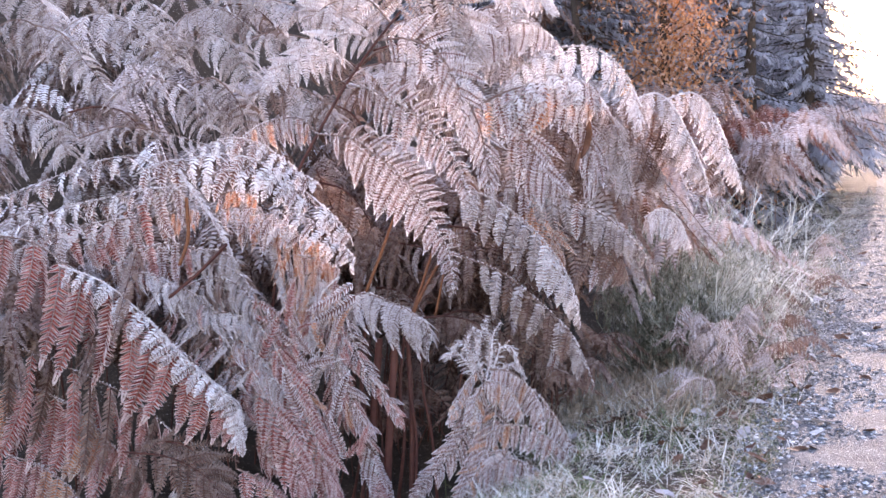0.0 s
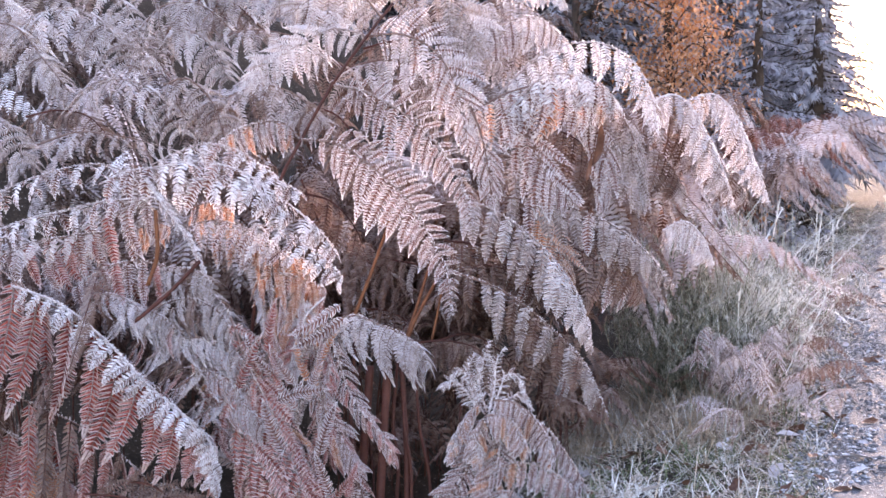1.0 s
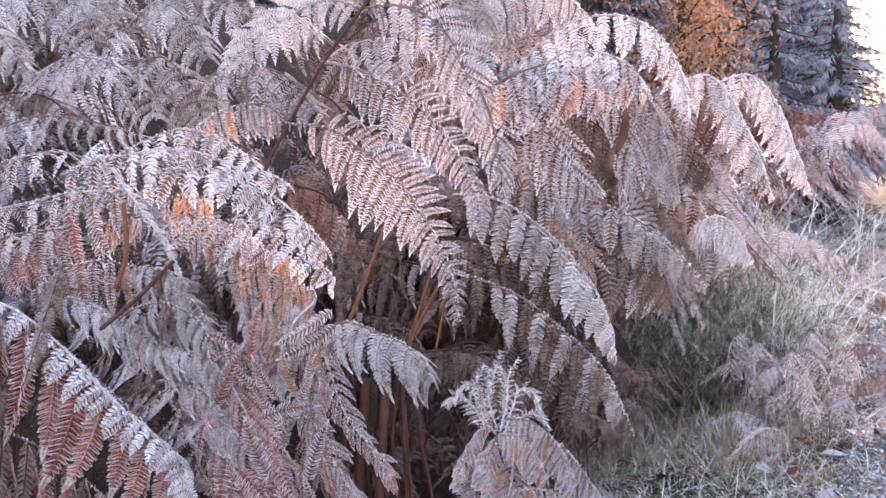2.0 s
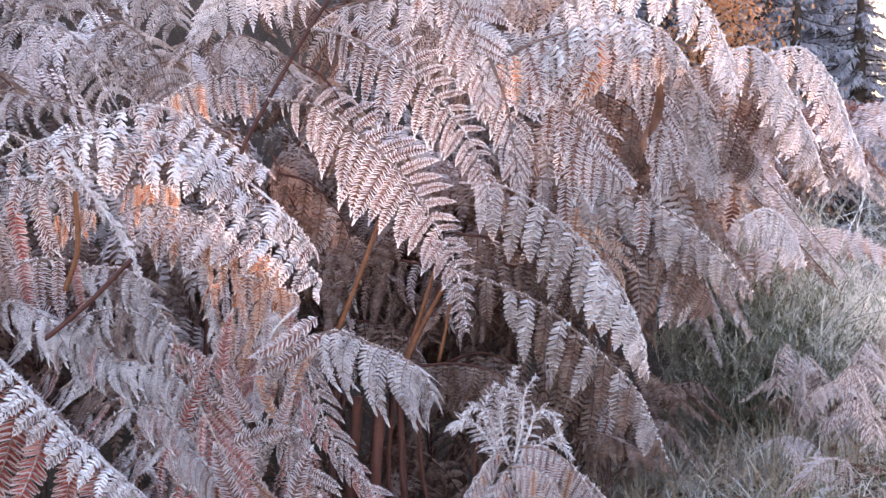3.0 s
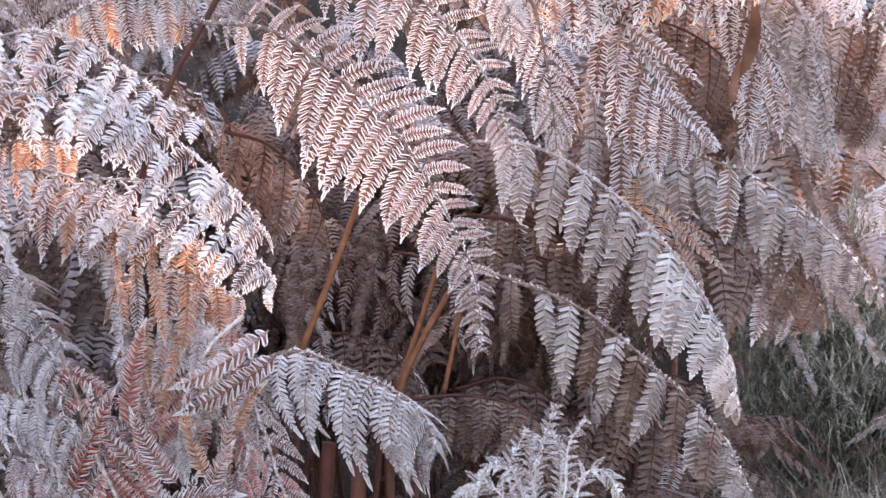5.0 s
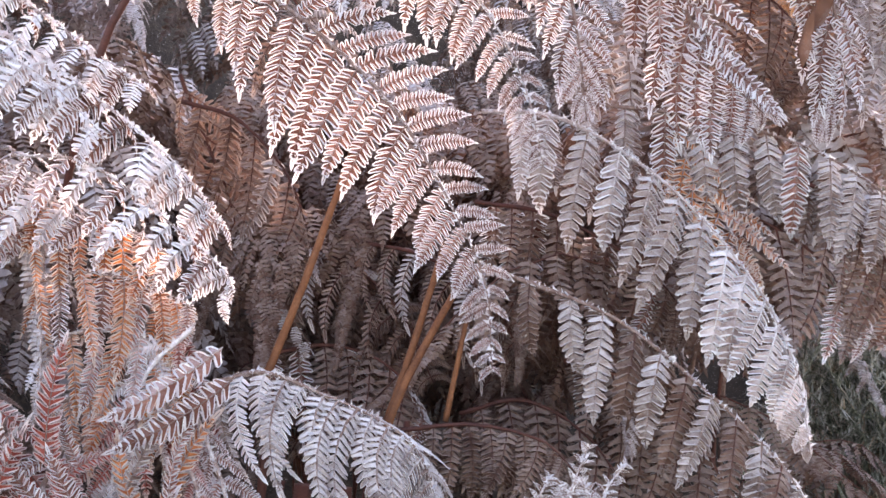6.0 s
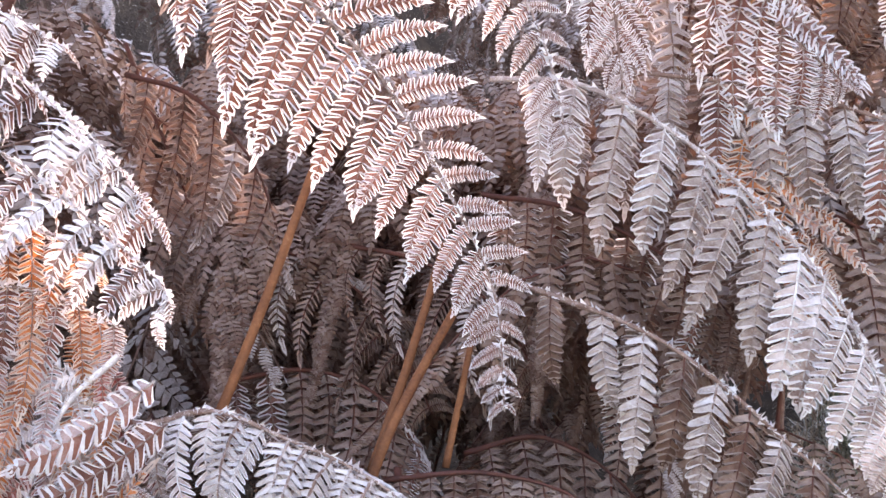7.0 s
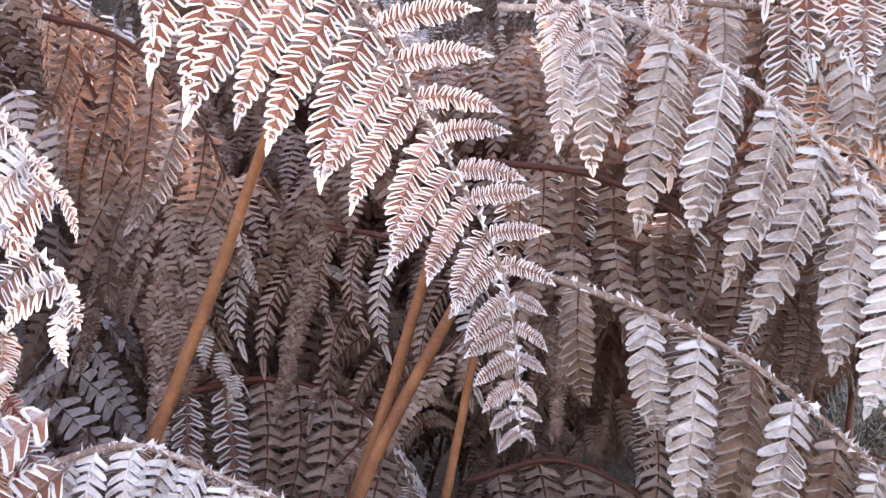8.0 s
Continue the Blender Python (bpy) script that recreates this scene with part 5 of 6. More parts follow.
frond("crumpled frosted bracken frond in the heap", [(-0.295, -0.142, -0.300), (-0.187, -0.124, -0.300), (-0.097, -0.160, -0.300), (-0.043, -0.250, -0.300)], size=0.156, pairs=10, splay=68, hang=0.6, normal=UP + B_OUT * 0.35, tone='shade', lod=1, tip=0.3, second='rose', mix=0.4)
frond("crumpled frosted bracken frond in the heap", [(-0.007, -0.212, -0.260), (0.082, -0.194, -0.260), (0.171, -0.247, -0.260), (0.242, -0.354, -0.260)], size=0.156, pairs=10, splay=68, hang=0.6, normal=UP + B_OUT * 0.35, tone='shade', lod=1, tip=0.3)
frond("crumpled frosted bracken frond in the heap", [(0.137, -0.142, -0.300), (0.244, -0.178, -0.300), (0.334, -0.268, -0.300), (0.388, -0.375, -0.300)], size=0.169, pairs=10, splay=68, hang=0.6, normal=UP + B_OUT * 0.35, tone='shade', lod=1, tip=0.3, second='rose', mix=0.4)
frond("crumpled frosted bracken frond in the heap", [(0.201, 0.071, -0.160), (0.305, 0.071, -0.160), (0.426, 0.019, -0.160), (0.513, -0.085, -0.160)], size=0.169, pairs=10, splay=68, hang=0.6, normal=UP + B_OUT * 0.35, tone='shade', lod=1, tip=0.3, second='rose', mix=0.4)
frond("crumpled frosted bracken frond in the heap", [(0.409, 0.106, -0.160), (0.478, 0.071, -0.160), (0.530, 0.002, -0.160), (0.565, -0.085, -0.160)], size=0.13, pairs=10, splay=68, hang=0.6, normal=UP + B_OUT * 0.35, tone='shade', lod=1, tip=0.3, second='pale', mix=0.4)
frond("frosted bracken frond on the shoulder of the bank", [(0.101, 0.631, -0.300), (0.208, 0.667, -0.300), (0.316, 0.631, -0.300), (0.388, 0.523, -0.300)], size=0.16, pairs=13, splay=80, hang=0.6, normal=UP + B_OUT * 0.35, tone='taupe', lod=1, tip=0.3, second='taupe', mix=0.4)
frond("frosted bracken frond on the shoulder of the bank", [(0.206, 0.374, -0.250), (0.312, 0.392, -0.250), (0.419, 0.339, -0.250), (0.489, 0.232, -0.250)], size=0.16, pairs=13, splay=80, hang=0.6, normal=UP + B_OUT * 0.35, tone='shade', lod=1, tip=0.3, second='shade', mix=0.4)
frond("frosted bracken frond on the shoulder of the bank", [(0.316, 0.487, -0.300), (0.424, 0.505, -0.300), (0.532, 0.451, -0.300), (0.604, 0.343, -0.300)], size=0.16, pairs=13, splay=80, hang=0.6, normal=UP + B_OUT * 0.35, tone='taupe', lod=1, tip=0.3, second='shade', mix=0.45)
frond("frosted bracken frond on the shoulder of the bank", [(0.462, 0.363, -0.320), (0.553, 0.372, -0.320), (0.643, 0.327, -0.320), (0.715, 0.219, -0.320)], size=0.15, pairs=13, splay=80, hang=0.6, normal=UP + B_OUT * 0.35, tone='taupe', lod=1, tip=0.3, second='shade', mix=0.45)
frond("frosted bracken frond on the shoulder of the bank", [(0.546, 0.463, -0.400), (0.638, 0.472, -0.400), (0.730, 0.417, -0.400), (0.804, 0.297, -0.400)], size=0.15, pairs=13, splay=80, hang=0.6, normal=UP + B_OUT * 0.35, tone='taupe', lod=1, tip=0.3, second='shade', mix=0.45)
frond("frosted bracken frond on the shoulder of the bank", [(0.134, 0.318, -0.220), (0.222, 0.301, -0.220), (0.292, 0.230, -0.220), (0.345, 0.143, -0.220)], size=0.182, pairs=8, splay=80, hang=0.6, normal=UP + B_OUT * 0.35, tone='taupe', lod=1, tip=0.3, second='shade', mix=0.4)
frond("frosted bracken frond on the shoulder of the bank", [(0.692, 0.361, -0.500), (0.786, 0.380, -0.500), (0.881, 0.323, -0.500), (0.937, 0.210, -0.500)], size=0.15, pairs=13, splay=80, hang=0.6, normal=UP + B_OUT * 0.35, tone='taupe', lod=1, tip=0.3, second='shade', mix=0.4)
frond("frosted bracken frond on the shoulder of the bank", [(0.315, 0.252, -0.280), (0.404, 0.252, -0.280), (0.493, 0.198, -0.280), (0.547, 0.091, -0.280)], size=0.182, pairs=8, splay=80, hang=0.6, normal=UP + B_OUT * 0.35, tone='taupe', lod=1, tip=0.3, second='shade', mix=0.4)
frond("frosted bracken frond on the shoulder of the bank", [(0.066, 0.748, -0.350), (0.175, 0.784, -0.350), (0.284, 0.748, -0.350), (0.348, 0.657, -0.350)], size=0.15, pairs=13, splay=80, hang=0.6, normal=UP + B_OUT * 0.35, tone='taupe', lod=1, tip=0.3, second='taupe', mix=0.4)
stem("dark red bracken stem standing in the hollow", [(-0.273, -0.774, -0.060), (-0.236, -0.554, -0.060), (-0.243, -0.420, -0.060), (-0.217, -0.268, -0.060)], r0=0.005, r1=0.004, mat=M_STALK_RED)
stem("dark red bracken stem standing in the hollow", [(-0.237, -0.756, 0.020), (-0.221, -0.542, 0.020), (-0.236, -0.410, 0.020), (-0.224, -0.196, 0.020)], r0=0.0065, r1=0.0052, mat=M_STALK_RED)
stem("dark red bracken stem standing in the hollow", [(-0.184, -0.782, -0.100), (-0.184, -0.561, -0.100), (-0.204, -0.424, -0.100), (-0.204, -0.339, -0.100)], r0=0.004, r1=0.0032, mat=M_STALK_RED)
stem("dark red bracken stem standing in the hollow", [(-0.136, -0.778, -0.080), (-0.115, -0.557, -0.080), (-0.129, -0.422, -0.080), (-0.115, -0.252, -0.080)], r0=0.006, r1=0.0048000000000000004, mat=M_STALK_RED)
stem("dark red bracken stem standing in the hollow", [(-0.080, -0.767, -0.030), (-0.079, -0.550, -0.030), (-0.099, -0.416, -0.030), (-0.097, -0.349, -0.030)], r0=0.0045, r1=0.0036, mat=M_STALK_RED)
stem("dark red bracken stem standing in the hollow", [(-0.015, -0.786, -0.120), (-0.034, -0.564, -0.120), (-0.060, -0.427, -0.120), (-0.072, -0.204, -0.120)], r0=0.005, r1=0.004, mat=M_STALK_RED)
stem("dark red bracken stem standing in the hollow", [(0.048, -0.795, -0.160), (0.068, -0.570, -0.160), (0.052, -0.431, -0.160), (0.066, -0.345, -0.160)], r0=0.0035, r1=0.0028000000000000004, mat=M_STALK_RED)
frond("frosted bracken frond arching high on the bank", [(-0.726, 0.792, -0.300), (-0.636, 0.846, -0.300), (-0.510, 0.837, -0.300), (-0.402, 0.756, -0.300)], size=0.17, pairs=11, splay=124, hang=0.3, ribbed=True, normal=UP + B_OUT * 0.35, tone='taupe', lod=1, shape='even', second='pale', mix=0.4, fat=1.1, wild=0.1, tip=0.4)
frond("frosted bracken frond arching high on the bank", [(-0.865, 0.806, -0.280), (-0.776, 0.860, -0.280), (-0.651, 0.860, -0.280), (-0.561, 0.788, -0.280)], size=0.17, pairs=11, splay=124, hang=0.3, ribbed=True, normal=UP + B_OUT * 0.35, tone='taupe', lod=1, shape='even', second='pale', mix=0.4, fat=1.1, wild=0.1, tip=0.4)
frond("frosted bracken frond arching high on the bank", [(-0.474, 0.774, -0.300), (-0.367, 0.828, -0.300), (-0.259, 0.810, -0.300), (-0.169, 0.720, -0.300)], size=0.17, pairs=11, splay=124, hang=0.3, ribbed=True, normal=UP + B_OUT * 0.35, tone='taupe', lod=1, shape='even', second='pale', mix=0.4, fat=1.1, wild=0.1, tip=0.4)
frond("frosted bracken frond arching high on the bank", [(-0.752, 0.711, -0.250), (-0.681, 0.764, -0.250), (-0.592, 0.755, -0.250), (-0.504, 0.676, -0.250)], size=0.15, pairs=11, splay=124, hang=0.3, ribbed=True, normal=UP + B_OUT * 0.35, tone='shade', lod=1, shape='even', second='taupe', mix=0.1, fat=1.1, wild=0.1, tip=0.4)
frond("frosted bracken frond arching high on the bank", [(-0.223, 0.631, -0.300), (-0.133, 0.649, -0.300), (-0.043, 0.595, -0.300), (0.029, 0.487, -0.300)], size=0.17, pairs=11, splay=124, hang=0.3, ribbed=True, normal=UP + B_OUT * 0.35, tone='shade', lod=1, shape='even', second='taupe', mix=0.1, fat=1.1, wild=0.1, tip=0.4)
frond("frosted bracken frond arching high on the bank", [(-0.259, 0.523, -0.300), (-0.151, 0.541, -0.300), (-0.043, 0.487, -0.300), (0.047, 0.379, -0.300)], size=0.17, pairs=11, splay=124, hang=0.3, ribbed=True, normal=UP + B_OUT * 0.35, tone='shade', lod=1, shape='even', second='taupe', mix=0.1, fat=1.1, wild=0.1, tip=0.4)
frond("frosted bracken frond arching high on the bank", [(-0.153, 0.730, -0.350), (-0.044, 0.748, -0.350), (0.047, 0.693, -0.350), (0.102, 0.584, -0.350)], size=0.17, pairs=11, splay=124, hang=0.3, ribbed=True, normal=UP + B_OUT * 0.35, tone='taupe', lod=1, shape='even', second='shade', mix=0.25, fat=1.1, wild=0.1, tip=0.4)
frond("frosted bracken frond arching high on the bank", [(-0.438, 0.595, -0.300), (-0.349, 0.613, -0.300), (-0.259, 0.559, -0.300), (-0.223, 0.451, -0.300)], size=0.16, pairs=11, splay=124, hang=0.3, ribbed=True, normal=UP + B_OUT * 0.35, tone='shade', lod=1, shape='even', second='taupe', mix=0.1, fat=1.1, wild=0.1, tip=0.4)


# brown curled leaves caught under the dome
def dead_leaf(u, v, w, long, wide, turn, seed):
    rng = random.Random(seed)
    rows = 9
    verts, faces = [], []
    for i in range(rows):
        q = i / (rows - 1)
        half = wide * (math.sin(math.pi * (0.08 + 0.86 * q)) ** 0.7) / 2
        curl = 1.1 + 0.9 * q
        for k in range(5):
            a = (k / 2 - 1) * curl
            verts.append((math.sin(a) * half + 0.012 * math.sin(3 * q), math.cos(a) * half * 0.9 + rng.gauss(0, 0.0015) + 0.015 * q * q, -long * q + rng.gauss(0, 0.002)))
    for i in range(rows - 1):
        for k in range(4):
            a = i * 5 + k
            faces.append((a, a + 1, a + 6, a + 5))
    ob = link("dead_leaf", mesh_from("dead_leaf", verts, faces, [M_DEAD], smooth=True))
    p = bank(u, v, w)
    ob.matrix_basis = pose(p.x, p.y, p.z, 0, rng.uniform(-10, 10), turn)
    tagged(ob, "curled brown dead leaf hanging among the bracken", "leaf", "curled dead leaves")


M_DEAD = leaf_material("dead_leaf_brown", (0.10, 0.042, 0.027), (0.19, 0.085, 0.055), (0.45, 0.36, 0.33), 0.58, 1.0, 0.12)
dead_leaf(0.437, 0.390, -0.070, 0.12, 0.024, 30, 1)
dead_leaf(0.453, 0.482, -0.070, 0.09, 0.02, -40, 2)
dead_leaf(0.412, 0.299, -0.050, 0.07, 0.02, 100, 3)

# ---- rows of bracken behind: whole fronds, each a stalk with its blade ----
def far_frond(tone, seed, lod=2, tall=0.8, reach=0.6, size=0.2, pairs=20):
    """A standing frond in its own frame: the stalk rises, then arches over towards +x."""
    rng = random.Random(seed)
    pts = [Vector((0, 0, -0.1)), Vector((0.02, 0.02, tall * 0.55)), Vector((reach * 0.22, 0.0, tall * 0.92)),
           Vector((reach * 0.6, rng.uniform(-0.06, 0.06), tall)), Vector((reach, rng.uniform(-0.1, 0.1), tall * 0.72))]
    places, _ = spline(pts, 30)
    v, f = tube(places[::2], 0.004, 0.001, 4)
    stalk = mesh_from("stalk", v, f, [TONES[tone][2]], smooth=True)
    verts, faces, index = [], [], []
    protos = [leaflet_mesh(tone, lod, k) for k in range(4)]
    arrays = []
    for me in protos:
        co = np.empty(len(me.vertices) * 3)
        me.vertices.foreach_get("co", co)
        arrays.append((co.reshape(-1, 3), [tuple(p.vertices) for p in me.polygons], [p.material_index for p in me.polygons]))
    for m, side in leaflet_rows(places, size, pairs, 72, 0.5, Vector((0.3, 0, 1)), 0.42, 1.15, rng, "cone"):
        co, fs, ix = arrays[rng.randrange(4)]
        mm = np.array(m)
        n0 = len(verts)
        verts.extend((co @ mm[:3, :3].T + mm[:3, 3]).tolist())
        faces.extend(tuple(a + n0 for a in face) for face in fs)
        index.extend(ix)
    return stalk, mesh_from("leaf_blade", verts, faces, TONES[tone], index)


FAR = [far_frond(t, 30 + i, l, h, r, s, p) for i, (t, l, h, r, s, p) in enumerate((
    ("pale", 2, 0.85, 0.60, 0.20, 24), ("white", 2, 0.75, 0.55, 0.18, 22), ("pale", 2, 0.70, 0.70, 0.18, 26), ("shade", 2, 0.9, 0.5, 0.18, 22), ("taupe", 2, 0.8, 0.6, 0.18, 24), ("rose", 2, 0.85, 0.55, 0.18, 24)))]
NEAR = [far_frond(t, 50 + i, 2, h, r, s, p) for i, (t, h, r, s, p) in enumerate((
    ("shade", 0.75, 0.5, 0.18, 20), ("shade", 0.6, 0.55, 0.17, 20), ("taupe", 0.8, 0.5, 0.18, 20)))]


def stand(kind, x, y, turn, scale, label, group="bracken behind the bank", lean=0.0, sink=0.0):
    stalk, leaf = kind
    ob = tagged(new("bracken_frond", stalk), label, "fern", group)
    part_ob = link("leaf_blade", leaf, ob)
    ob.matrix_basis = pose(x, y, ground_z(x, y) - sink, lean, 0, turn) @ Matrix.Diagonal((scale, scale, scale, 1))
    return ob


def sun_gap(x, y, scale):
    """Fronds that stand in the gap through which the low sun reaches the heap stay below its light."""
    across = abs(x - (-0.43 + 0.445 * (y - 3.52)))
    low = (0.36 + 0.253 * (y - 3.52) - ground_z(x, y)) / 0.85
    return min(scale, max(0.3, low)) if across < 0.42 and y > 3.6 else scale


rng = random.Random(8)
# brown growth inside the bank, just behind its face, mostly in the shade-darkened tone
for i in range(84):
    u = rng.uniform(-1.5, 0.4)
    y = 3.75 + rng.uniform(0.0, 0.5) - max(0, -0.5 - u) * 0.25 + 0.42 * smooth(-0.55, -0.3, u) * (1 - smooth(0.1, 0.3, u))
    stand(NEAR[rng.randrange(2 if -0.5 < u < 0.25 else 3)], u, y, rng.uniform(0, 360), sun_gap(u, y, rng.uniform(0.75, 1.15)), "brown bracken frond inside the bank, mostly shade-toned", "bracken inside the bank", rng.uniform(-12, 12))
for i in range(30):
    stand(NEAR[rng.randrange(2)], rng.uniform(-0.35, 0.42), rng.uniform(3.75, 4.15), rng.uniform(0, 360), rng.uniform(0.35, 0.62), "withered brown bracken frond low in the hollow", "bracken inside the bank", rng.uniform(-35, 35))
# frosted fronds close behind, and a row along the path
JOIN = []
for i in range(120):
    u, y = rng.uniform(-1.9, 0.7), rng.uniform(4.15, 5.7)
    kind = FAR[rng.choice((0, 2, 3, 3, 4)) if y > 4.9 else 3] if -0.65 < u < 0.35 else FAR[rng.choice((0, 1, 2, 4, 4))]
    JOIN.append((kind, u, y, rng.uniform(-150, 30), sun_gap(u, y, rng.uniform(0.85, 1.2))))
for i in range(34):
    u, y = rng.uniform(-0.75, 0.3), rng.uniform(4.05, 4.9)
    JOIN.append((FAR[3], u, y, rng.uniform(-150, 30), sun_gap(u, y, rng.uniform(0.9, 1.25))))
for i in range(90):
    u, y = rng.uniform(-2.6, 1.1), rng.uniform(5.3, 8.6)
    JOIN.append((FAR[rng.choice((0, 2, 3, 4, 4))], u, y, rng.uniform(-150, 30), sun_gap(u, y, rng.uniform(0.9, 1.2))))
for i in range(44):
    u, y = rng.uniform(-0.4, 1.3), rng.uniform(6.4, 9.2)
    JOIN.append((FAR[rng.choice((3, 4, 4))], u, y, rng.uniform(-150, 30), rng.uniform(1.15, 1.5)))
for i in range(230):
    far = 2.6 + 10.5 * ((i + rng.random()) / 230) ** 1.1
    p = EDGE + ALONG * far + ACROSS * -rng.uniform(0.4, 1.25)
    high = rng.uniform(0.95, 1.3)
    if i % 3 == 0:
        stand(FAR[rng.choice((0, 0, 2, 4, 4, 5))], p.x, p.y, rng.uniform(-150, 30), high, "frosted bracken frond beside the path", lean=rng.uniform(-10, 10))
    else:
        JOIN.append((FAR[rng.choice((0, 2, 4, 4, 5))], p.x, p.y, rng.uniform(-150, 30), high))


def build_thicket():
    rng = random.Random(9)
    vs, fs, ix, n0 = [], [], [], 0
    kinds = {}
    mats = [M_PALE, M_SHADE, M_WHITE, M_TAUPE, M_ROSE]
    for kind in FAR:
        me = kind[1]
        co = np.empty(len(me.vertices) * 3)
        me.vertices.foreach_get("co", co)
        kinds[me.name] = (co.reshape(-1, 3), [tuple(p.vertices) for p in me.polygons], mats.index(me.materials[0]))
    spots = list(JOIN)
    while len(spots) < 520:
        far = rng.uniform(0.5, 8.0) if len(spots) < 495 else rng.uniform(6, 14)
        p = EDGE + ALONG * far + ACROSS * (-1.2 - rng.uniform(0, 5.5))
        if p.y < 5.2 or p.x < -0.35 * p.y - 1 or p.y > 17:
            continue
        spots.append((FAR[rng.randrange(6)], p.x, p.y, rng.uniform(-150, 30), rng.uniform(0.8, 1.2)))
    for kind, x, y, turn, k in spots:
        co, faces, tone = kinds[kind[1].name]
        mm = np.array(pose(x, y, ground_z(x, y), rng.uniform(-10, 10), 0, turn))
        vs.append(co * k @ mm[:3, :3].T + mm[:3, 3])
        fs.extend(tuple(a + n0 for a in f) for f in faces)
        ix.extend([tone] * len(faces))
        n0 += len(co)
    tagged(link("bracken_thicket", mesh_from("bracken_thicket", np.concatenate(vs).tolist(), fs, mats, ix)), "dense frosted bracken covering the slope", "fern", kind="stuff")


build_thicket()

# ---- gorse bush, grasses, leaves, pebbles ----
M_GORSE = rough_material("gorse_green", ((0.3, (0.045, 0.05, 0.032)), (0.48, (0.16, 0.17, 0.12)), (0.6, (0.55, 0.56, 0.51))), 30, 0.8, 0.3, 0.003, 300)
M_GRASS = rough_material("grass_frosted", ((0.3, (0.16, 0.155, 0.115)), (0.46, (0.42, 0.41, 0.36)), (0.6, (0.80, 0.79, 0.77))), 12, 0.85, 0.2, 0.002, 220)
M_STRAW = rough_material("grass_straw", ((0.3, (0.20, 0.13, 0.08)), (0.5, (0.42, 0.33, 0.25)), (0.68, (0.72, 0.69, 0.66))), 12, 0.85, 0.2, 0.002, 220)
M_GREEN = rough_material("grass_green", ((0.3, (0.04, 0.06, 0.02)), (0.55, (0.11, 0.14, 0.06)), (0.75, (0.42, 0.44, 0.38))), 9, 0.85, 0.2, 0.002, 200)


def ribbon(verts, faces, index, base, way, length, width, sag, rng, mat, steps=3):
    side = way.cross(UP)
    side = side.normalized() if side.length > 1e-4 else Vector((1, 0, 0))
    side = (side + Vector((rng.uniform(-1, 1), rng.uniform(-1, 1), 0)) * 0.5).normalized()
    n0 = len(verts)
    for i in range(steps):
        s = i / steps
        p = base + way * (length * s) - UP * (sag * length * s * s)
        wv = side * (width * (1 - 0.6 * s) / 2)
        verts.append(p - wv)
        verts.append(p + wv)
    verts.append(base + way * length - UP * (sag * length))
    for i in range(steps - 1):
        a = n0 + 2 * i
        faces.append((a, a + 1, a + 3, a + 2))
        index.append(mat)
    a = n0 + 2 * (steps - 1)
    faces.append((a, a + 1, a + 2))
    index.append(mat)


def build_grass():
    rng = random.Random(21)
    verts, faces, index = [], [], []
    tufts = 0
    while tufts < 3400:
        far = -1.6 + 11 * rng.random() ** 1.9
        s = 0.12 - 0.95 * rng.random() ** 1.2
        p = EDGE + ALONG * far + ACROSS * s
        if noise.noise(Vector((p.x * 2.8, p.y * 2.8, 5))) < -0.3:
            continue
        tufts += 1
        z = ground_z(p.x, p.y)
        big = 0.6 + 0.8 * rng.random()
        tone = 0 if rng.random() < 0.6 * smooth(0.0, 0.8, far) else rng.choice((0, 0, 1, 1, 2, 2)) if s > -0.6 else rng.choice((0, 1, 2, 2))
        for _ in range(rng.randint(9, 20)):
            a = rng.uniform(0, 2 * math.pi)
            out = rng.uniform(0.5, 3.0)
            way = Vector((math.cos(a) * out, math.sin(a) * out, 1)).normalized()
            b = Vector((p.x + rng.gauss(0, 0.025), p.y + rng.gauss(0, 0.025), z - 0.005))
            ribbon(verts, faces, index, b, way, rng.uniform(0.05, 0.15) * big, rng.uniform(0.0018, 0.004), rng.uniform(0.2, 0.8), rng, tone)
    tagged(link("verge_grass", mesh_from("verge_grass", verts, faces, [M_GRASS, M_STRAW, M_GREEN], index)), "frosted short grass on the verge beside the path", "grass", kind="stuff")


def build_straw():
    rng = random.Random(22)
    verts, faces, index = [], [], []
    for i in range(560):
        far = rng.uniform(-0.4, 1.1) if i < 260 else rng.uniform(-0.5, 3.4)
        s = -0.12 - 0.5 * rng.random() - 0.2 * smooth(0.6, 1.5, far)
        p = EDGE + ALONG * far + ACROSS * s
        z = ground_z(p.x, p.y)
        lean = rng.uniform(0, 2 * math.pi)
        tone = rng.choice((0, 1, 1, 1))
        for _ in range(rng.randint(8, 18)):
            a = lean + rng.gauss(0, 0.9)
            out = rng.uniform(0.2, 1.2)
            way = Vector((math.cos(a) * out, math.sin(a) * out, 1)).normalized()
            b = Vector((p.x + rng.gauss(0, 0.03), p.y + rng.gauss(0, 0.03), z - 0.005))
            ribbon(verts, faces, index, b, way, rng.uniform(0.12, 0.32), rng.uniform(0.0018, 0.0036), rng.uniform(0.4, 1.1), rng, tone, 5)
    tagged(link("straw_grass", mesh_from("straw_grass", verts, faces, [M_GRASS, M_STRAW], index)), "long withered straw-coloured grass with frost on the verge", "grass", kind="stuff")


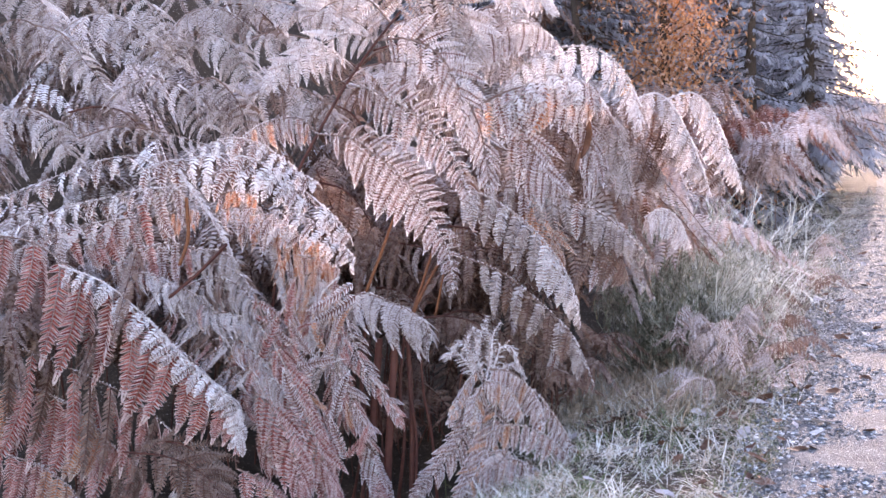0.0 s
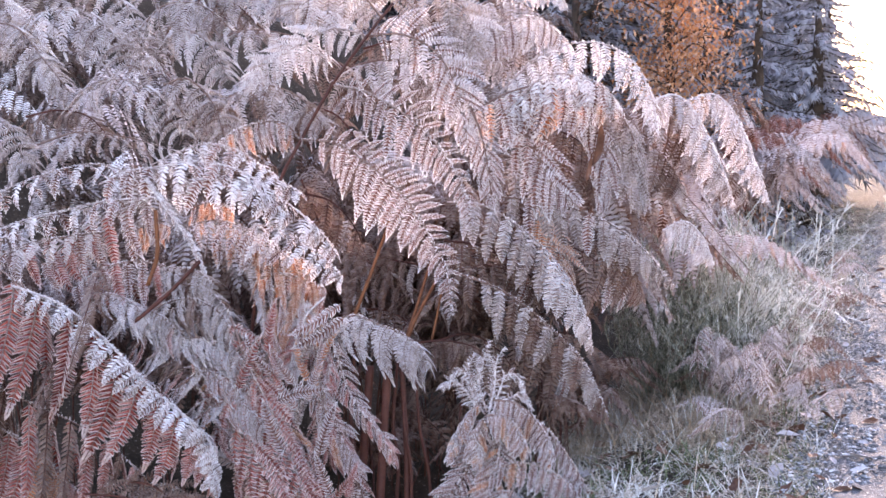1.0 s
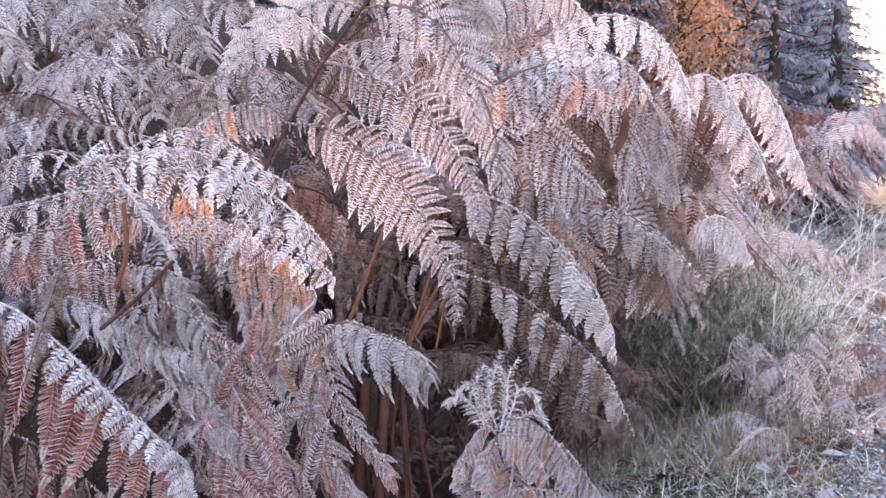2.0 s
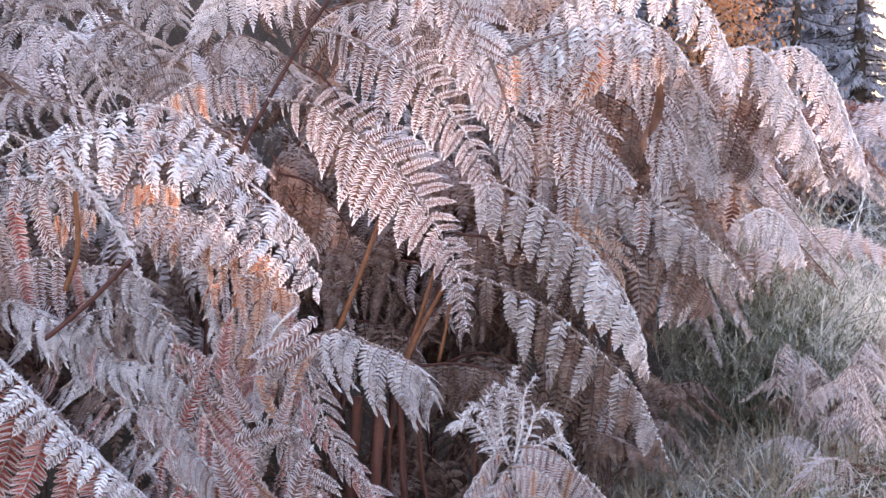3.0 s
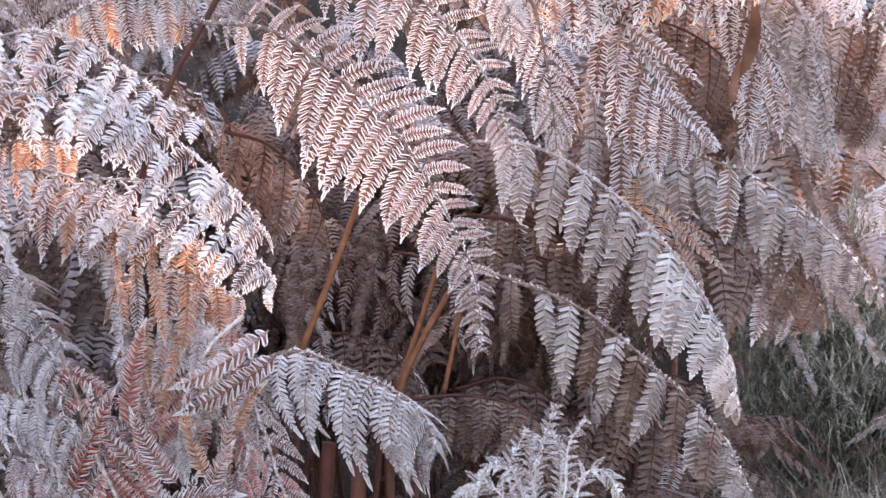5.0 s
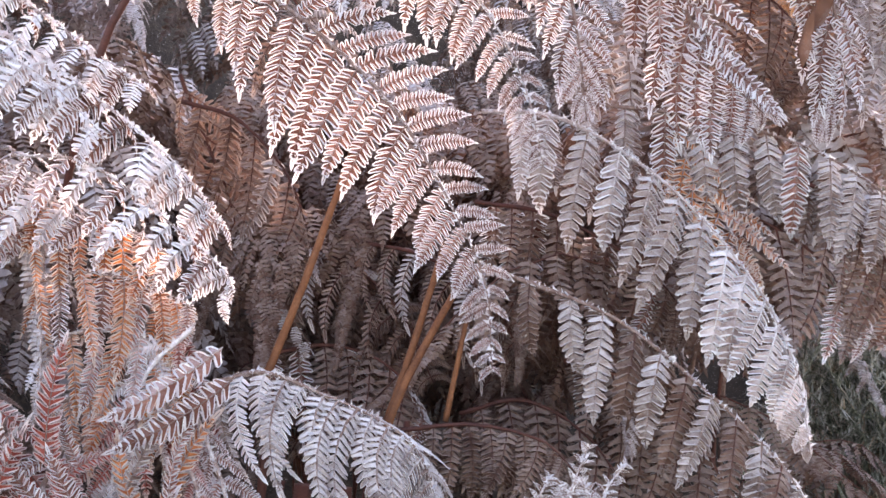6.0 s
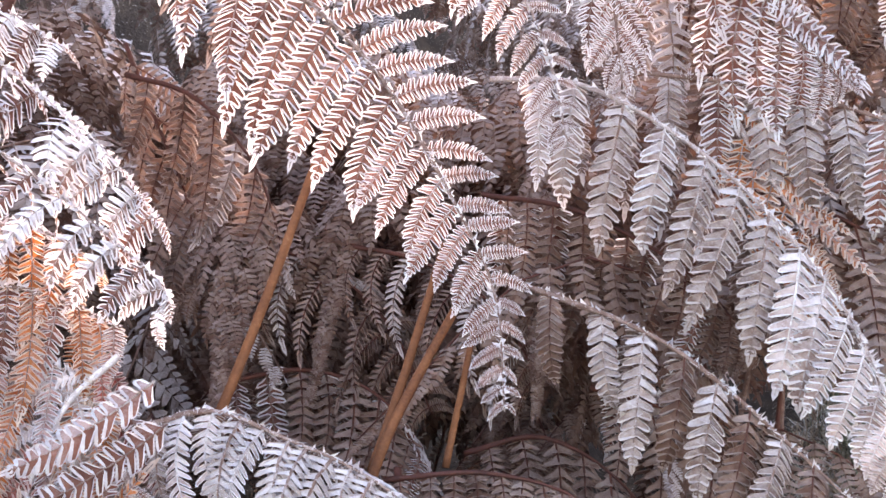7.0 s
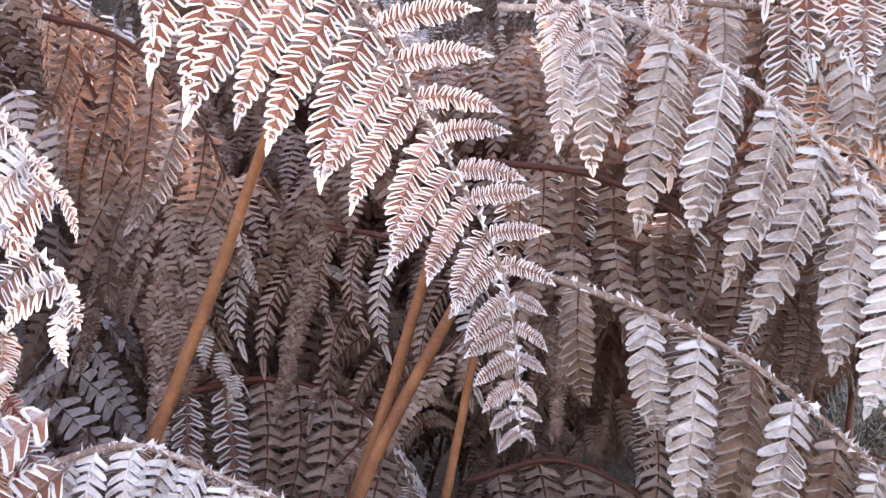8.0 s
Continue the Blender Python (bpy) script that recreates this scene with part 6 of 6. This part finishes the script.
def build_gorse(label, x, y, high, wide, stems, seed, white=0.3, twigs=0.16):
    rng = random.Random(seed)
    root = tagged(new("gorse_bush"), label, "bush")
    base = Vector((x, y, ground_z(x, y)))
    root.location = base
    sv, sf = [], []
    verts, faces, index = [], [], []
    for i in range(stems):
        a = rng.uniform(0, 2 * math.pi)
        out = rng.random() ** 0.6
        tip = Vector((math.cos(a) * wide * out, math.sin(a) * wide * out, high * (1.05 - 0.6 * out * out) * rng.uniform(0.45, 1.05)))
        foot = Vector((tip.x * 0.35 + rng.gauss(0, 0.04), tip.y * 0.35 + rng.gauss(0, 0.04), -0.02))
        mid = [foot.lerp(tip, q) + Vector((rng.gauss(0, 0.05), rng.gauss(0, 0.05), rng.gauss(0.03, 0.03))) for q in (0.3, 0.65)]
        places, long = spline([foot, *mid, tip], 8)
        v, f = tube(places, 0.0022, 0.0009, 4)
        n0 = len(sv)
        sv.extend(v)
        sf.extend(tuple(k + n0 for k in q) for q in f)
        icy = rng.random() < white
        for k in range(64):
            s = rng.uniform(0.58, 0.999)
            j = int(s * 8)
            p = places[j].lerp(places[j + 1], s * 8 - j)
            t = (places[j + 1] - places[j]).normalized()
            way = (t * 0.7 + Vector((rng.uniform(-1, 1), rng.uniform(-1, 1), rng.uniform(-1, 1)))).normalized()
            ribbon(verts, faces, index, p, way, rng.uniform(0.014, 0.045), 0.0034, rng.uniform(0, 0.3), rng, 1 if icy and s > 0.3 or rng.random() < 0.12 + 0.4 * (s > 0.75) else 2 if rng.random() < 0.3 else 0, 2)
    # long frosted whips, straight and leaning out towards the path
    for i in range(int(stems * twigs)):
        a = rng.gauss(-0.15, 0.75)
        r = wide * rng.uniform(0.7, 2.1)
        foot = Vector((rng.gauss(0, 0.1), rng.gauss(0, 0.1), 0.08))
        tip = Vector((math.cos(a) * r, math.sin(a) * r, high * rng.uniform(0.35, 1.15)))
        places, long = spline([foot, foot.lerp(tip, 0.5) + Vector((rng.gauss(0, 0.05), rng.gauss(0, 0.05), rng.uniform(-0.03, 0.16))), tip], 10)
        for j in range(10):
            along = places[j + 1] - places[j]
            for _ in range(5):
                p = places[j].lerp(places[j + 1], rng.random())
                way = (along.normalized() + Vector((rng.uniform(-1, 1), rng.uniform(-1, 1), rng.uniform(-1, 1))) * 0.7).normalized()
                ribbon(verts, faces, index, p, way, rng.uniform(0.012, 0.045), 0.003, 0.1, rng, 1 if j > 3 or rng.random() < 0.5 else 0, 2)
            ribbon(verts, faces, index, places[j], along.normalized(), along.length * 1.3, 0.005, 0, rng, 1, 2)
    tagged(link("twig_mass", mesh_from("twig_mass", sv, sf, [M_GORSE]), root), kind="stuff")
    tagged(link("needle_mass", mesh_from("needle_mass", verts, faces, [M_GORSE, M_GRASS, M_STRAW], index), root), kind="stuff")


build_grass()
build_straw()
build_gorse("green gorse bush with frosted twigs beside the bracken", 0.80, 4.34, 0.62, 0.26, 230, 4, 0.35, 0.12)
build_gorse("pale frosted gorse bush at the edge of the verge", 0.95, 4.45, 0.56, 0.34, 200, 5, 0.6, 0.16)
build_gorse("thin frosted gorse bush with long whips by the verge", 1.12, 4.95, 0.56, 0.34, 120, 7, 0.7, 0.25)


rng = random.Random(15)
LOW = [far_frond("taupe", 71, 1, 0.75, 0.6, 0.22, 15), far_frond("rose", 72, 1, 0.8, 0.5, 0.2, 14), far_frond("taupe", 73, 1, 0.6, 0.7, 0.22, 14), far_frond("shade", 74, 1, 0.65, 0.65, 0.22, 14)]
for i in range(66):
    p = EDGE + ALONG * (rng.uniform(-0.5, 0.75) if i < 46 else rng.uniform(0.7, 2.6)) + ACROSS * -rng.uniform(-0.02, 0.27)
    stand(rng.choice(LOW), p.x, p.y, rng.uniform(0, 360), rng.uniform(0.2, 0.36), "small withered frosted bracken frond on the verge", "low bracken on the verge", rng.uniform(-35, 35))


def build_leaf(mat, seed):
    rng = random.Random(seed)
    out = [(-0.5, 0), (-0.3, 0.2), (0, 0.3), (0.3, 0.18), (0.5, 0), (0.3, -0.2), (0, -0.28), (-0.3, -0.17)]
    verts = [(x, y, 0.12 * abs(y) + rng.uniform(0, 0.12)) for x, y in out] + [(-0.2, 0, 0.0), (0.2, 0, 0.02)]
    faces = [(0, 1, 8), (1, 2, 8), (2, 9, 8), (2, 3, 9), (3, 4, 9), (4, 5, 9), (5, 6, 9), (6, 8, 9), (6, 7, 8), (7, 0, 8)]
    return mesh_from("fallen_leaf", verts, faces, [mat])


M_LITTER = rough_material("leaf_litter_brown", ((0.3, (0.055, 0.024, 0.018)), (0.55, (0.15, 0.07, 0.045)), (0.75, (0.46, 0.39, 0.37))), 30, 0.8, 0.4, 0.003, 260)
M_LITTER_W = rough_material("leaf_litter_frosted", ((0.3, (0.30, 0.24, 0.24)), (0.55, (0.55, 0.52, 0.55)), (0.75, (0.8, 0.8, 0.82))), 30, 0.8, 0.4, 0.003, 260)
LEAVES = [build_leaf(m, i) for i, m in enumerate((M_LITTER, M_LITTER_W, M_LITTER_W, M_LITTER))]
rng = random.Random(77)
for i in range(230):
    far = -1.3 + 7 * rng.random() ** 1.8
    s = rng.gauss(0.12, 0.28)
    p = EDGE + ALONG * far + ACROSS * s
    k = rng.randrange(4)
    if i > 140:
        s = -rng.uniform(0.05, 0.75)
        k = rng.choice((0, 3, 1))
        p = EDGE + ALONG * (far * 0.5) + ACROSS * s
    size = rng.uniform(0.03, 0.065)
    ob = link("fallen_leaf", LEAVES[k], None, pose(p.x, p.y, ground_z(p.x, p.y) + (0.02 if s < 0 else 0.034), rng.uniform(-25, 25), rng.uniform(-25, 25), rng.uniform(0, 360)) @ Matrix.Diagonal((size, size, size, 1)))
    tagged(ob, "brown fallen leaf lying beside the path" if k in (0, 3) else "frost-covered fallen leaf lying beside the path", "leaf", "fallen leaves")

rng = random.Random(78)
for i in range(40):
    p = EDGE + ALONG * rng.uniform(-0.9, 1.3) + ACROSS * rng.gauss(-0.12, 0.16)
    k = rng.choice((0, 3, 0, 1))
    size = rng.uniform(0.035, 0.075)
    ob = link("fallen_leaf", LEAVES[k], None, pose(p.x, p.y, ground_z(p.x, p.y) + 0.03, rng.uniform(-40, 40), rng.uniform(-40, 40), rng.uniform(0, 360)) @ Matrix.Diagonal((size, size, size, 1)))
    tagged(ob, "brown fallen leaf lying in the frosted grass" if k != 1 else "frost-covered fallen leaf lying in the grass", "leaf", "fallen leaves")

M_PEBBLE = rough_material("pebble_grey", ((0.3, (0.09, 0.092, 0.102)), (0.5, (0.23, 0.24, 0.26)), (0.68, (0.58, 0.60, 0.65))), 25, 0.85, 0.4, 0.003, 150, islands=0.46)


def pebble_shape(seed):
    rng = random.Random(seed)
    vs = [(0, 0, 0.26 * rng.uniform(0.8, 1.2)), (0, 0, -0.2)]
    for k in range(5):
        a, r = 2 * math.pi * (k + rng.uniform(-0.3, 0.3)) / 5, 0.5 * rng.uniform(0.7, 1.15)
        vs.append((r * math.cos(a), r * math.sin(a), rng.uniform(-0.04, 0.12)))
    fs = [(0, 2 + k, 2 + (k + 1) % 5) for k in range(5)] + [(1, 2 + (k + 1) % 5, 2 + k) for k in range(5)]
    return vs, fs


SHAPES = [pebble_shape(i) for i in range(5)]
PEBBLES = [mesh_from("pebble", v, f, [M_PEBBLE], smooth=False) for v, f in SHAPES]


def build_pebbles():
    rng = random.Random(31)
    for i in range(300):
        p = EDGE + ALONG * rng.uniform(-1.0, 1.2) + ACROSS * (0.02 + 0.75 * rng.random())
        s = rng.uniform(0.009, 0.019)
        link("pebble", PEBBLES[i % 5], path, pose(p.x, p.y, ground_z(p.x, p.y) + 0.026 + 0.03 * math.sin(math.pi * min(1, (p - EDGE).dot(ACROSS) / 2.6)) + 0.010 * noise.noise(Vector((p.x * 6, p.y * 6, 1))), 0, 0, rng.uniform(0, 360)) @ Matrix.Diagonal((s, s, s, 1)))
    verts, faces = [], []
    for i in range(44000):
        far = 1.2 + 9 * rng.random() ** 1.6 if i > 20000 else rng.uniform(-1.3, 1.2)
        p = EDGE + ALONG * far + ACROSS * (0.0 + 1.7 * rng.random())
        s = 0.006 + 0.014 * rng.random() ** 2
        a = rng.uniform(0, 6.28)
        z = ground_z(p.x, p.y) + 0.024 + 0.03 * math.sin(math.pi * min(1, (p - EDGE).dot(ACROSS) / 2.6)) + 0.010 * noise.noise(Vector((p.x * 6, p.y * 6, 1)))
        v, f = SHAPES[i % 5]
        n0 = len(verts)
        ca, sn = math.cos(a) * s, math.sin(a) * s
        verts.extend((p.x + x * ca - y * sn, p.y + x * sn + y * ca, z + q * s) for x, y, q in v)
        faces.extend(tuple(k + n0 for k in q) for q in f)
    tagged(link("pebbles", mesh_from("pebbles", verts, faces, [M_PEBBLE]), path), "loose grey frosted pebbles", kind="stuff")


# ---- trees beyond ----
M_BARK = rough_material("bark_grey", ((0.3, (0.04, 0.03, 0.025)), (0.7, (0.14, 0.10, 0.08))), 18, 0.95, 0.8, 0.02)
# dark needles paled: grey-violet haze is put into the base colour
M_SPRUCE_HAZE = rough_material("spruce_needles_haze", ((0.3, (0.36, 0.36, 0.41)), (0.5, (0.42, 0.42, 0.475)), (0.7, (0.49, 0.49, 0.55))), 3, 0.8, 0.2, 0.01, 60)
# orange leaves with a pale tint laid over them that stands for haze
M_AUTUMN = leaf_material("autumn_leaves", (0.42, 0.19, 0.09), (0.64, 0.36, 0.20), (0.74, 0.58, 0.48), 0.5, 0.95, 0.45, glow=(1.0, 0.80, 0.62))


def spruce_data(high, seed, tiers=34, spread=0.27, lush=55, blade_wide=0.03, ring=7, foot=0.15):
    rng = random.Random(seed)
    tv, tf = tube([Vector((0, 0, high * k / 8)) for k in range(9)], 0.11, 0.015, 8, 0.1, rng)
    verts, faces, index = [], [], []
    bv, bf = [], []
    for i in range(tiers):
        s = (i + 0.4) / tiers
        z = foot + (high - foot - 0.05) * s ** 1.25
        reach = high * spread * (1 - s) ** 0.85 + 0.08
        for k in range(ring):
            z = foot + (high - foot - 0.05) * min(0.99, max(0.0, s + rng.uniform(-0.8, 0.8) / tiers)) ** 1.25
            a = 2 * math.pi * (k + rng.random() * 0.7) / ring + i
            r = reach * rng.uniform(0.75, 1.1)
            d = Vector((math.cos(a), math.sin(a), 0))
            pts = [Vector((0, 0, z)), d * r * 0.5 + UP * (z + rng.uniform(-0.22, 0.02) * r), d * r + UP * (z - rng.uniform(0.05, 0.42) * r)]
            places, _ = spline(pts, 10)
            v, f = tube(places[::5], 0.012, 0.003, 3)
            n0 = len(bv)
            bv.extend(v)
            bf.extend(tuple(q + n0 for q in g) for g in f)
            side = d.cross(UP)
            for j in range(int(24 + r * lush)):
                q = rng.uniform(0.12, 1)
                p = places[min(int(q * 10), 9)].lerp(places[min(int(q * 10) + 1, 10)], 0.5)
                way = (d * rng.uniform(0.3, 1) + side * rng.uniform(-1, 1) + UP * rng.uniform(-0.7, 0.35)).normalized()
                ln = rng.uniform(0.08, 0.2) * (0.6 + 0.6 * (1 - s))
                ribbon(verts, faces, index, p, way, ln * (0.4 + 0.6 * blade_wide / 0.03), blade_wide, 0.25, rng, 0, 2)
    return (mesh_from("trunk", tv, tf, [M_BARK], smooth=True), mesh_from("limbs", bv, bf, [M_BARK]), mesh_from("needles", verts, faces, [M_SPRUCE_HAZE], index))


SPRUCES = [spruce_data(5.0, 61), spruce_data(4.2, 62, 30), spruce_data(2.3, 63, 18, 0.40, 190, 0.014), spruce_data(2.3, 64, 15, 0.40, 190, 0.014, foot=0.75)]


def spruce(x, y, turn, scale, kind=0):
    root = tagged(new("spruce_tree"), "spruce tree beyond the bracken with haze-pale needles", "tree", "trees beyond")
    root.matrix_basis = pose(x, y, ground_z(x, y) - 0.05, 0, 0, turn) @ Matrix.Diagonal((scale, scale, scale, 1))
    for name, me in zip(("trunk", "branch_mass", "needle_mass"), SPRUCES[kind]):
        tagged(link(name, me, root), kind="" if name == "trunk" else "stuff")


def broadleaf(label, x, y, high, wide, seed, count, leaf, mat):
    rng = random.Random(seed)
    root = tagged(new("broadleaf_tree"), label, "tree", "trees beyond")
    root.location = (x, y, ground_z(x, y) - 0.05)
    trunk = [Vector((0.04 * math.sin(k), 0.05 * math.cos(k * 1.7), high * k / 7)) for k in range(8)]
    v, f = tube(trunk, 0.055, 0.012, 8, 0.15, rng)
    link("trunk", mesh_from("trunk", v, f, [M_BARK], smooth=True), root)
    bv, bf, verts, faces, index = [], [], [], [], []
    for i in range(34):
        s = rng.uniform(0.15, 0.98)
        a = rng.uniform(0, 6.28)
        r = wide * (1.05 - s) ** 0.6 * rng.uniform(0.5, 1.1)
        d = Vector((math.cos(a), math.sin(a), 0))
        b = UP * (high * s)
        places, _ = spline([b, b + d * r * 0.5 + UP * r * 0.25, b + d * r + UP * r * rng.uniform(0.0, 0.5)], 8)
        tv, tf = tube(places, 0.012, 0.003, 4)
        link("limb", mesh_from("limb", tv, tf, [M_BARK]), root)
        for j in range(count // 34):
            q = rng.uniform(0.2, 1)
            p = places[min(int(q * 8), 8)] + Vector((rng.gauss(0, 1), rng.gauss(0, 1), rng.gauss(0, 1))) * 0.13
            way = Vector((rng.uniform(-1, 1), rng.uniform(-1, 1), rng.uniform(-1, 0.3))).normalized()
            ribbon(verts, faces, index, p, way, leaf * rng.uniform(0.7, 1.3), leaf * 0.7, 0.2, rng, 0, 2)
    link("crown", mesh_from("crown", verts, faces, [mat], index), root)


broadleaf("young tree with orange autumn leaves beyond the bracken", 1.75, 9.6, 3.2, 0.95, 5, 13000, 0.032, M_AUTUMN)
broadleaf("young tree with sparse purple-brown leaves beyond the bracken", 1.15, 10.5, 2.6, 0.6, 6, 900, 0.05, M_LITTER)
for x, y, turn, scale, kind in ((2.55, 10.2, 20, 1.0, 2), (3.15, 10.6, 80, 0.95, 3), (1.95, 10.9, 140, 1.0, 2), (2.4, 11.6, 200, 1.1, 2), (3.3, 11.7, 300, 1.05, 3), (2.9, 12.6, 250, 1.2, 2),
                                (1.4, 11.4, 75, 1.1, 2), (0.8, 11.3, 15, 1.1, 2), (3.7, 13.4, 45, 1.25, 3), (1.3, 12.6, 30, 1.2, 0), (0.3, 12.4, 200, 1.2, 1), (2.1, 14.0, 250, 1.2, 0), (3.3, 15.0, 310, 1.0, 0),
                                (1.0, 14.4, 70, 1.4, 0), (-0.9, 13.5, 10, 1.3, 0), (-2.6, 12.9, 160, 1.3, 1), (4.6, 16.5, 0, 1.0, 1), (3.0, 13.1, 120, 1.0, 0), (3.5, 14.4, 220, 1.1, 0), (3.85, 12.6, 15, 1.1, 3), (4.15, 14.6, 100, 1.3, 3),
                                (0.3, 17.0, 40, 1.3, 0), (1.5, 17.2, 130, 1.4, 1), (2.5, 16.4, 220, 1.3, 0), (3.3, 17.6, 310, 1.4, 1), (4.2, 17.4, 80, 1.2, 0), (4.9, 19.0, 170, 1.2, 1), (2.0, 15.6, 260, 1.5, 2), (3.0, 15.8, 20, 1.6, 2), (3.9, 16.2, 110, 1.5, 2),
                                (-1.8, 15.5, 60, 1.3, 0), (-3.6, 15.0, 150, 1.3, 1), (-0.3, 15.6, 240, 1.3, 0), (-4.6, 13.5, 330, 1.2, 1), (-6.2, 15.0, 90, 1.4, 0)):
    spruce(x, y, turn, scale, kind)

build_pebbles()
